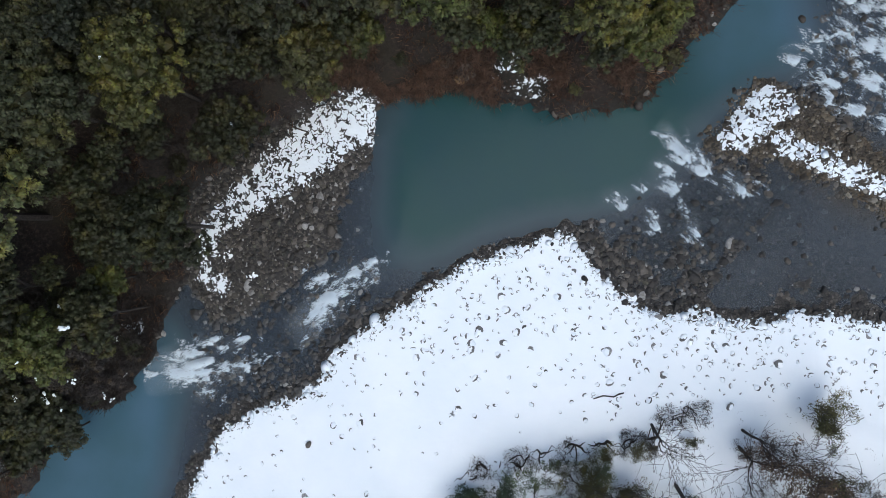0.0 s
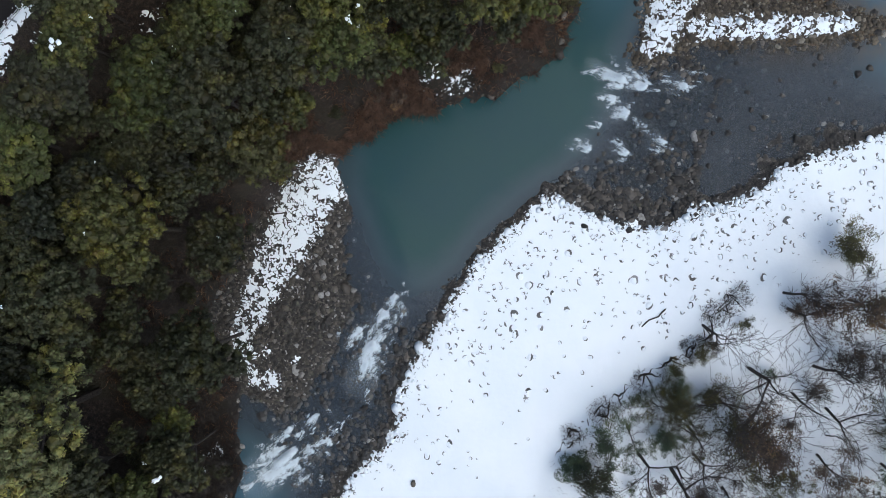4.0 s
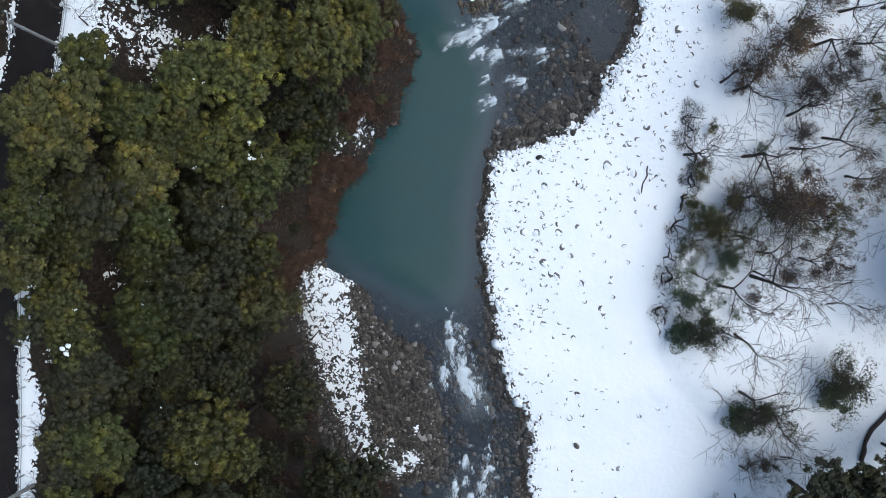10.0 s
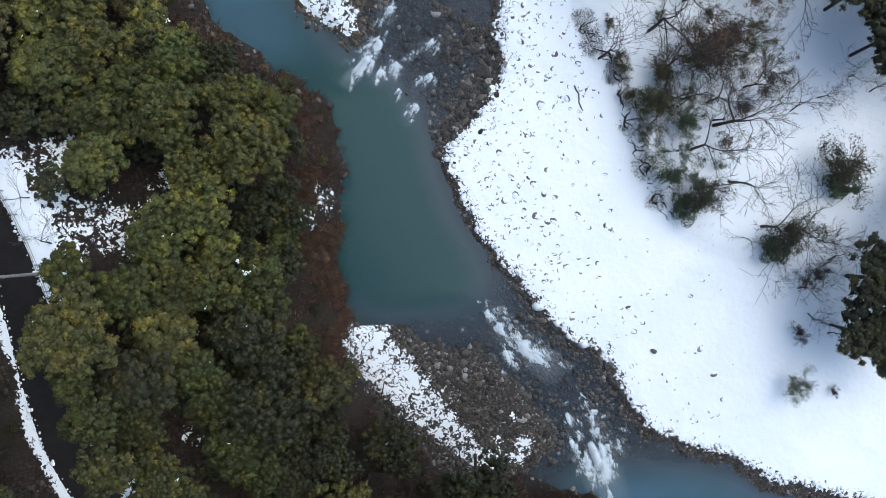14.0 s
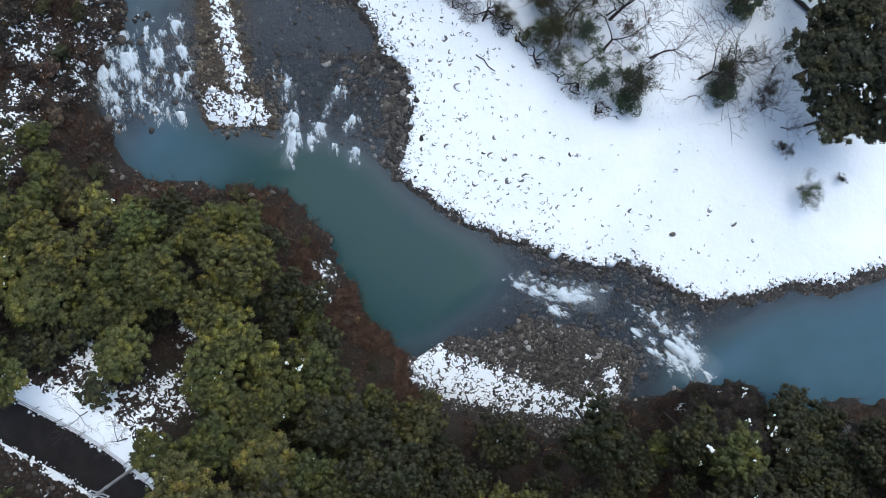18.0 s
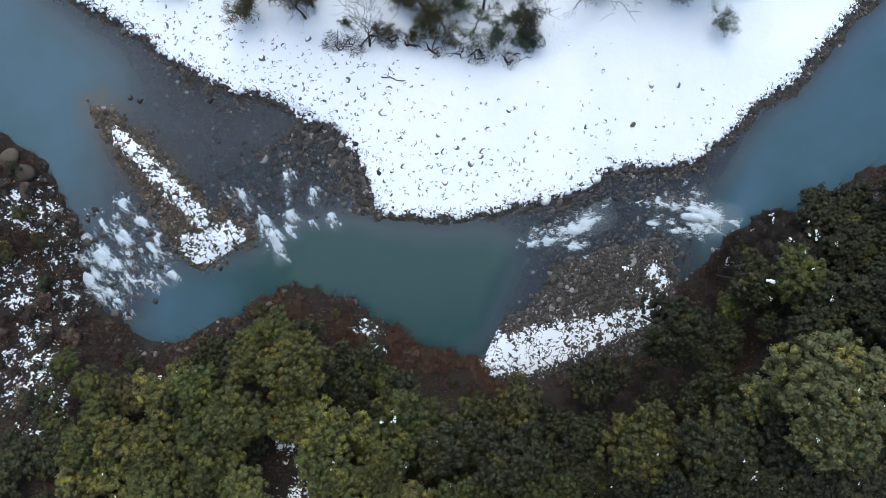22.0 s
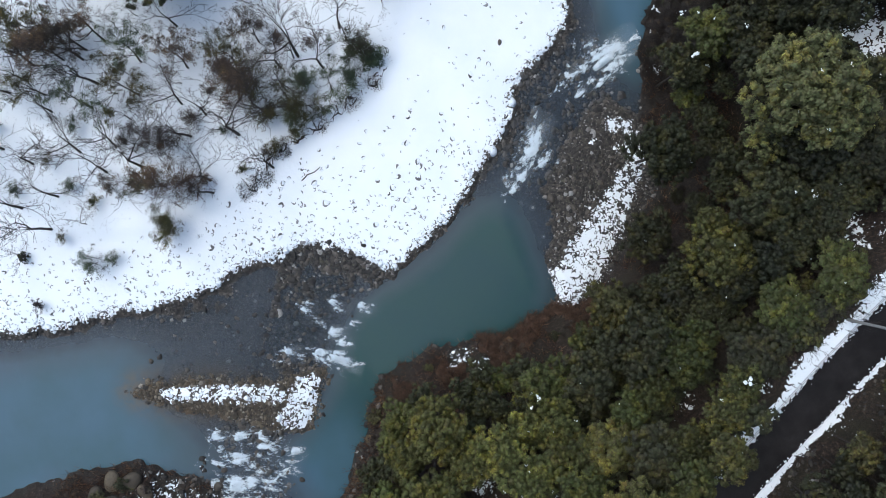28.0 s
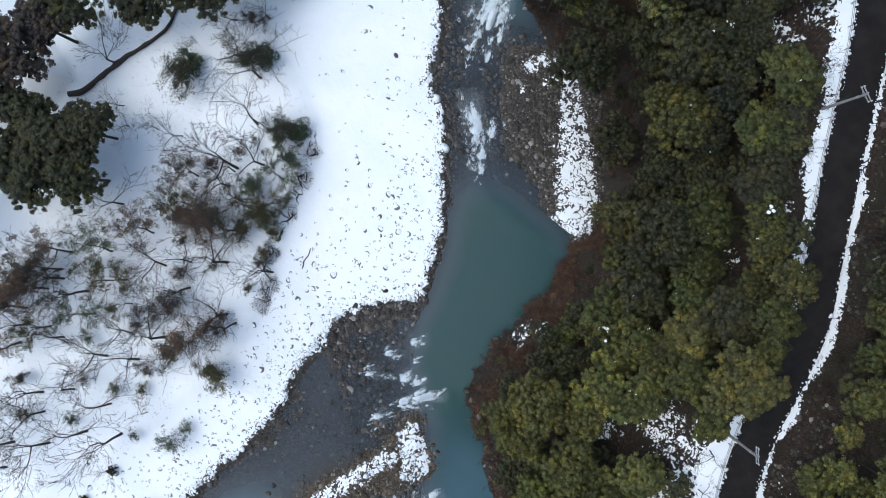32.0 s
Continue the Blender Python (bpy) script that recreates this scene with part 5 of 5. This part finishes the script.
ter = [q for q in curve_through(TERRACE, 0.25) if -2.5 < q[0] < 23]
at = 0
while at < len(ter) - 14:
    n = random.randint(5, 14)
    ox, oy = random.uniform(-0.2, 0.2), random.uniform(-0.35, 0.35)
    big = 1.0 if ter[at][0] > 8 else 0.6
    exposed_root([(q[0] + ox, q[1] + oy) for q in ter[at:at + n:2]], random.uniform(0.08, 0.22) * big)
    exposed_root([(q[0] + 0.3, q[1] + random.uniform(-0.9, 0.9)) for q in ter[at:at + n:2]], random.uniform(0.05, 0.12))
    if random.random() < 0.5:
        q = ter[at + n // 2]
        exposed_root([(q[0], q[1] + oy), (q[0] + random.uniform(-0.5, 0.5), q[1] - 0.6), (q[0] + random.uniform(-0.9, 0.9), q[1] - 1.3)], random.uniform(0.06, 0.12))
    at += max(3, n - random.randint(-1, 4))

# stones under the snow: dark rims beside rounded caps
x, y = scatter(9600, -36, 66, -30, 1, lambda x, y, p: p["on_snow"] & ~p["behind"] & (RNG.random(len(x)) < (0.6 * np.exp(-p["d_snow"] / 4.0) + 0.2 * sstep(p["d_snow"], 15, 4) + 0.02) * (0.22 + 0.78 * sstep(x, -16, 0))) & (p["d_snow"] > 0.4))
size = RNG.gamma(2.2, 0.05, len(x)) + 0.09
turn = RNG.uniform(0, 6.28, len(x))
off = size * RNG.uniform(0.06, 0.24, len(x))
zz = survey(x, y)["h"]
pebbles("buried_stones", x + off * np.cos(turn), y + off * np.sin(turn), size, BURIED, "dark stones showing through the snow", template=ICO2, sink=0.2, flat=0.24, z=zz)
pebbles("snow_caps", x, y, size * 0.98, SNOW_M, "rounded snow caps over buried stones", template=ICO2, sink=0.25, flat=0.3, z=zz)
x, y = scatter(60000, -40, 66, -50, 2, lambda x, y, p: (p["d_snow"] < np.where(p["on_snow"], 1.2, 0.3) * RNG.random(len(x)) ** 1.4) & (RNG.random(len(x)) < 0.55))
pebbles("edge_snow_caps", x, y, RNG.gamma(2.2, 0.05, len(x)) + 0.06, SNOW_M, "rounded caps of snow on the cobbles of the snow edge", lift=0.03, flat=0.14)
lx, ly = scatter(2400, -30, -7, -9, 15, lambda x, y, p: p["bar"] & (p["snow"] > RNG.uniform(-0.3, 0.25, len(x))))
pebbles("bar_snow_caps", x, y, RNG.gamma(2, 0.06, len(x)) + 0.07, SNOW_M, "snow caps on the cobbles of the gravel bar", lift=0.06, flat=0.22)
x, y = scatter(800, 23, 49, -1, 16, lambda x, y, p: p["isl"] & (p["snow"] > RNG.uniform(-0.15, 0.25, len(x))))
pebbles("island_snow_caps", x, y, RNG.gamma(2, 0.06, len(x)) + 0.07, SNOW_M, "snow caps on the cobbles of the island", lift=0.06, flat=0.22)


edge = np.array(along_road(1.9, 0.22) + along_road(-1.9, 0.22))
edge = edge[RNG.random(len(edge)) < 0.75] 
edge = edge + RNG.normal(size=edge.shape) * 0.13
keep_edge = (edge[:, 0] > -56) & (edge[:, 0] < 30)
ex, ey = edge[keep_edge, 0], edge[keep_edge, 1]
pebbles("verge_snow", ex, ey, RNG.gamma(2.0, 0.035, len(ex)) + 0.04, SNOW_M, "ploughed lumps of snow along the road edges", flat=0.2, z=np.full(len(ex), ROAD_Z + 0.17))
x, y = scatter(9000, -56, 30, 22, 54, lambda x, y, p: p["over"] & (p["d_road"] > 3.0) & (p["d_road"] < 6.5) & (vnoise(x, y, 4, 15) > 0.45))
pebbles("cutting_rubble", x, y, RNG.gamma(2.5, 0.06, len(x)) + 0.07, ROCK, "grey rubble on the cut slope above the road")


def boulder(seed):
    rng = np.random.default_rng(seed)
    V, F = ICO2
    v = V.copy()
    for _ in range(7):
        n = rng.normal(size=3)
        n /= np.linalg.norm(n)
        d = v @ n
        v = v - np.outer(np.maximum(d - rng.uniform(0.55, 0.8), 0) * 0.85, n)
    return mesh_of("boulder", v * np.array([1, 0.8, 0.62]), F, ROCK)


BOULDERS = [boulder(s) for s in (51, 52, 53, 54, 55)]
BIG = [(42.4, -1.9, .5), (35, -0.6, .4), (39.9, 1.2, .4), (31.2, -2.3, .4), (29, -1.7, .35), (34.4, -5, .45), (39.5, -3.6, .35), (42.6, 16.8, .9), (24.8, -3.3, .35), (25.9, -3.9, .35), (31.8, -.6, .35), (17.1, -.8, .4),
       (21.5, -2.8, .35), (22.8, 3.3, .5), (-13, .7, .7), (-12.4, 0.1, .45), (-8.3, 12.9, .5), (17.3, 12.9, .6), (-15.4, -20.9, .42), (12.1, -4.1, .4), (43.7, -1.9, .45)]
bx, by = scatter(620, 12, 45, -8, 9, lambda x, y, p: ~p["on_snow"] & ~p["isl"] & (p["deep"] < 0.4) & (RNG.random(len(x)) < np.where(p["tip"], 0.3, 0.13)))
BIG += [(float(a), float(b), float(RNG.uniform(0.22, 0.42))) for a, b in zip(bx, by)]
bx, by = scatter(260, -28, -8, -10, 13, lambda x, y, p: p["bar"] & (p["snow"] < -0.05))
BIG += [(float(a), float(b), float(RNG.uniform(0.25, 0.45))) for a, b in zip(bx, by)][:70]
bx, by = scatter(120, 32, 45, 11, 24, lambda x, y, p: ~p["on_hill"] & ~p["isl"])
BIG += [(float(a), float(b), float(RNG.uniform(0.3, 0.55))) for a, b in zip(bx, by)][:34]
bx, by = scatter(900, 14, 50, 9, 27, lambda x, y, p: p["on_hill"] & (p["d_foot"] < 1.8) & (p["d_foot"] > 0.15))
BIG += [(float(a), float(b), float(RNG.uniform(0.22, 0.5))) for a, b in zip(bx, by)][:55]
bx, by = scatter(120, -27, -8, -16, -2, lambda x, y, p: ~p["on_hill"] & ~p["bar"] & ~p["on_snow"])
BIG += [(float(a), float(b), float(RNG.uniform(0.25, 0.45))) for a, b in zip(bx, by)][:26]
BIG = [q for q in BIG if q[2] > 0.28 or random.random() < 0.7]
for i, (x, y, r) in enumerate(BIG):
    p = survey(x, y)
    z = float(max(p["h"][0], p["zr"][0] - 0.25 * r))
    ob = new("boulder", BOULDERS[i % 5])
    ob.matrix_world = Matrix.Translation((x, y, z + 0.22 * r)) @ Matrix.Rotation(random.uniform(0, 6.28), 4, "Z") @ Matrix.Scale(r, 4)
    tagged(ob, "rounded grey river boulder among shallows and cobbles", "boulder", "boulders of the river")


LEDGES = [boulder(s) for s in (56, 57)]
for me in LEDGES:
    me.materials.clear()
    me.materials.append(SANDY)
outcrop = thing("rock_outcrop", "layered grey-brown rock outcrop at the upstream river bank", "rock")
for x, y, r, turn in [(52.0, 11.4, 1.9, 0.4), (54.2, 10.4, 1.7, 1.2), (50.4, 13.2, 1.3, 2.0), (54.8, 12.6, 1.6, 0.2), (52.6, 13.6, 1.2, 2.6), (56.6, 11.0, 1.5, 0.9)]:
    rock = part("rock", LEDGES[int(r * 10) % 2], outcrop)
    rock.matrix_basis = Matrix.Translation((x, y, ground_z(x, y) + 0.1)) @ Matrix.Rotation(turn, 4, "Z") @ Matrix.Diagonal((r, r * 0.8, r * 0.6, 1))


# ---- dead brush on the slope and along the terrace ----
def brush(name, x, y, length, mat, label, lean=0.5, width=0.03, per=6, fall=0.0):
    n = len(x)
    rng = np.random.default_rng(n)
    z = survey(x, y)["h"]
    k = np.repeat(np.arange(n), per)
    m = len(k)
    base = np.stack([x[k], y[k], z[k] - 0.05], 1) + np.concatenate([rng.normal(size=(m, 2)) * 0.16, np.zeros((m, 1))], 1)
    hx = survey(x + 0.6, y)["h"] - survey(x - 0.6, y)["h"]
    hy = survey(x, y + 0.6)["h"] - survey(x, y - 0.6)["h"]
    down = -np.stack([hx, hy], 1)[k] * fall
    d = np.concatenate([rng.normal(size=(m, 2)) * lean + down, np.ones((m, 1))], 1)
    d /= np.linalg.norm(d, axis=1)[:, None]
    L = (np.asarray(length)[k] if np.ndim(length) else np.full(m, length)) * rng.uniform(0.5, 1.2, m)
    side = np.cross(d, rng.normal(size=(m, 3)))
    side /= np.linalg.norm(side, axis=1)[:, None]
    mid = base + d * (L * 0.55)[:, None] + side * 0.06
    tip = base + d * L[:, None] + rng.normal(size=(m, 3)) * 0.15
    v = np.stack([base - side * width, base + side * width, mid + side * width * 0.8, mid - side * width * 0.8, tip], 1).reshape(-1, 3)
    i = np.arange(m)[:, None] * 5
    f = (i + np.array([0, 1, 2, 3])).tolist() + (i + np.array([3, 2, 4])).tolist()
    return tagged(new(name, mesh_of(name, v, f, mat, False)), label, "undergrowth", kind="stuff")


x, y = scatter(52000, -60, 62, -40, 40, lambda x, y, p: p["on_hill"] & ~p["bar"] & (p["d_foot"] < np.where(x > 28, 14, 7.5)) & (p["d_foot"] > 0.1) & (p["snow"] < -0.12) & (vnoise(x, y, 2.0, 8) > 0.3) & (np.hypot(x + 36.5, y + 13) > 4.5))
bx, by = scatter(16000, -14, 16, 11, 21, lambda x, y, p: p["on_hill"] & ~p["bar"] & (p["d_foot"] < 5) & (p["d_foot"] > 0.1) & (p["snow"] < -0.12) & (vnoise(x, y, 3.0, 71) > 0.42))
brush("dead_ferns", bx, by, RNG.uniform(0.4, 1.1, len(bx)), RUST, "reddish-brown dead ferns on the river slope", lean=0.9, width=0.035, fall=0.6)
brush("dead_grass", x, y, RNG.uniform(0.5, 1.5, len(x)), TWIG, "brown dead grass and brush on the river slope", lean=0.7, width=0.024, fall=0.45)
x, y = scatter(9000, -32, -8, -8, 18, lambda x, y, p: p["on_hill"] & ~p["bar"] & (p["d_foot"] < 7) & (vnoise(x, y, 1.5, 73) > 0.35))
brush("bank_twigs", x, y, RNG.uniform(0.5, 1.4, len(x)), DARK_BARK, "dark leafless twigs between the wood and the gravel bar", 0.8, 0.02, 6)
x, y = scatter(8000, -44, -28, -20, -4, lambda x, y, p: p["on_hill"] & (np.hypot(x + 36.0, y + 12) < 7.5) & (p["d_foot"] > 0.2))
brush("knoll_twigs", x, y, RNG.uniform(0.6, 1.6, len(x)), DARK_BARK, "dark leafless twigs covering the river knoll", 0.8, 0.02, 7)
x, y = scatter(4500, -62, 60, 0, 56, lambda x, y, p: p["on_hill"] & (p["d_foot"] > 5) & (p["d_road"] > 3.2) & (p["snow"] < -0.1))
# dark bark colour, picked to darken the clearings between the crowns
brush("forest_undergrowth", x, y, 0.6, DARK_BARK, "brown undergrowth between the trees")
x, y = scatter(30000, -8, 66, -34, -14, lambda x, y, p: (dist_to(x, y, TERRACE) < 1.1) & (vnoise(x, y, 1.6, 9) > 0.5) & (x < 24) & (x > 1))
brush("terrace_brush", x, y, 0.45, BARK, "dark roots and twigs along the terrace edge", 0.9, 0.025, 5)

x, y = scatter(9000, -18, 66, -56, -14, lambda x, y, p: p["on_snow"] & p["behind"] & (vnoise(x, y, 5.0, 12) > 0.35) & (RNG.random(len(x)) < 0.45))
brush("snow_twigs", x, y, RNG.uniform(0.15, 0.6, len(x)), BARK, "thin dark twigs and grass poking out of the snow", 1.2, 0.014, 3)

# ---- lumps of snow left on the crowns ----
bpy.context.view_layer.update()
deps = bpy.context.evaluated_depsgraph_get()
LUMPS = []
for seed in (61, 62, 63, 64):
    rng = np.random.default_rng(seed)
    v, f = lumps(rng.normal(size=(5, 3)) * (0.5, 0.42, 0.1), rng.uniform(0.28, 0.62, 5), rng, 0.7)
    LUMPS.append(mesh_of("snow_lump", v, f, SNOW_M))
spots = [(-0.6, 19.0, .32), (0.6, 19.7, .28), (25, 25.6, .38), (24, 25.0, .25), (-19.9, 24.5, .5), (-16.6, 25.2, .25), (-34, 10.8, .4), (-19.5, 9.5, .3), (-27.5, 3.3, .3), (-3, 22, .22), (-13, 22, .2), (9.5, 26.4, .45), (10.4, 26.9, .3), (7.2, 13.9, .5), (-36.4, -13.4, .4), (-32.3, -7.5, .5), (-39.0, -15.4, .45), (-38.2, -14.8, .3), (-36.9, -7.6, .25), (-39.5, -9.7, .35), (-34.0, -6.0, .3), (-33.2, -6.6, .2), (-37.2, -12.6, .2), (-35.1, -9.9, .2), (-34.6, -15.2, .25), (-33.4, -13.8, .3), (-38.8, -12.2, .2), (-37.6, -16.2, .3), (-35.6, -16.6, .25), (-34.2, -11.4, .18), (-40.1, -14.4, .22)]
lx, ly = scatter(170, -50, 30, -5, 36, lambda x, y, p: p["on_hill"] & (p["d_foot"] > 4) & (p["d_road"] > 4.5))
spots += [(float(a), float(b), float(RNG.uniform(0.07, 0.2))) for a, b in zip(lx, ly)]
for i, (x, y, r) in enumerate(spots):
    hit, at, nor, _, ob, _ = scene.ray_cast(deps, Vector((x, y, 45)), Vector((0, 0, -1)))
    if hit:
        lump = new("snow_lump", LUMPS[i % 4])
        lump.matrix_world = Matrix.Translation(at) @ Matrix.Rotation(random.uniform(0, 6), 4, "Z") @ Matrix.Diagonal((r * random.uniform(0.7, 1.3), r * random.uniform(0.6, 1), r * 0.45, 1))
        tagged(lump, "small lump of melting snow caught on foliage", "snow", "snow lumps on the wood")
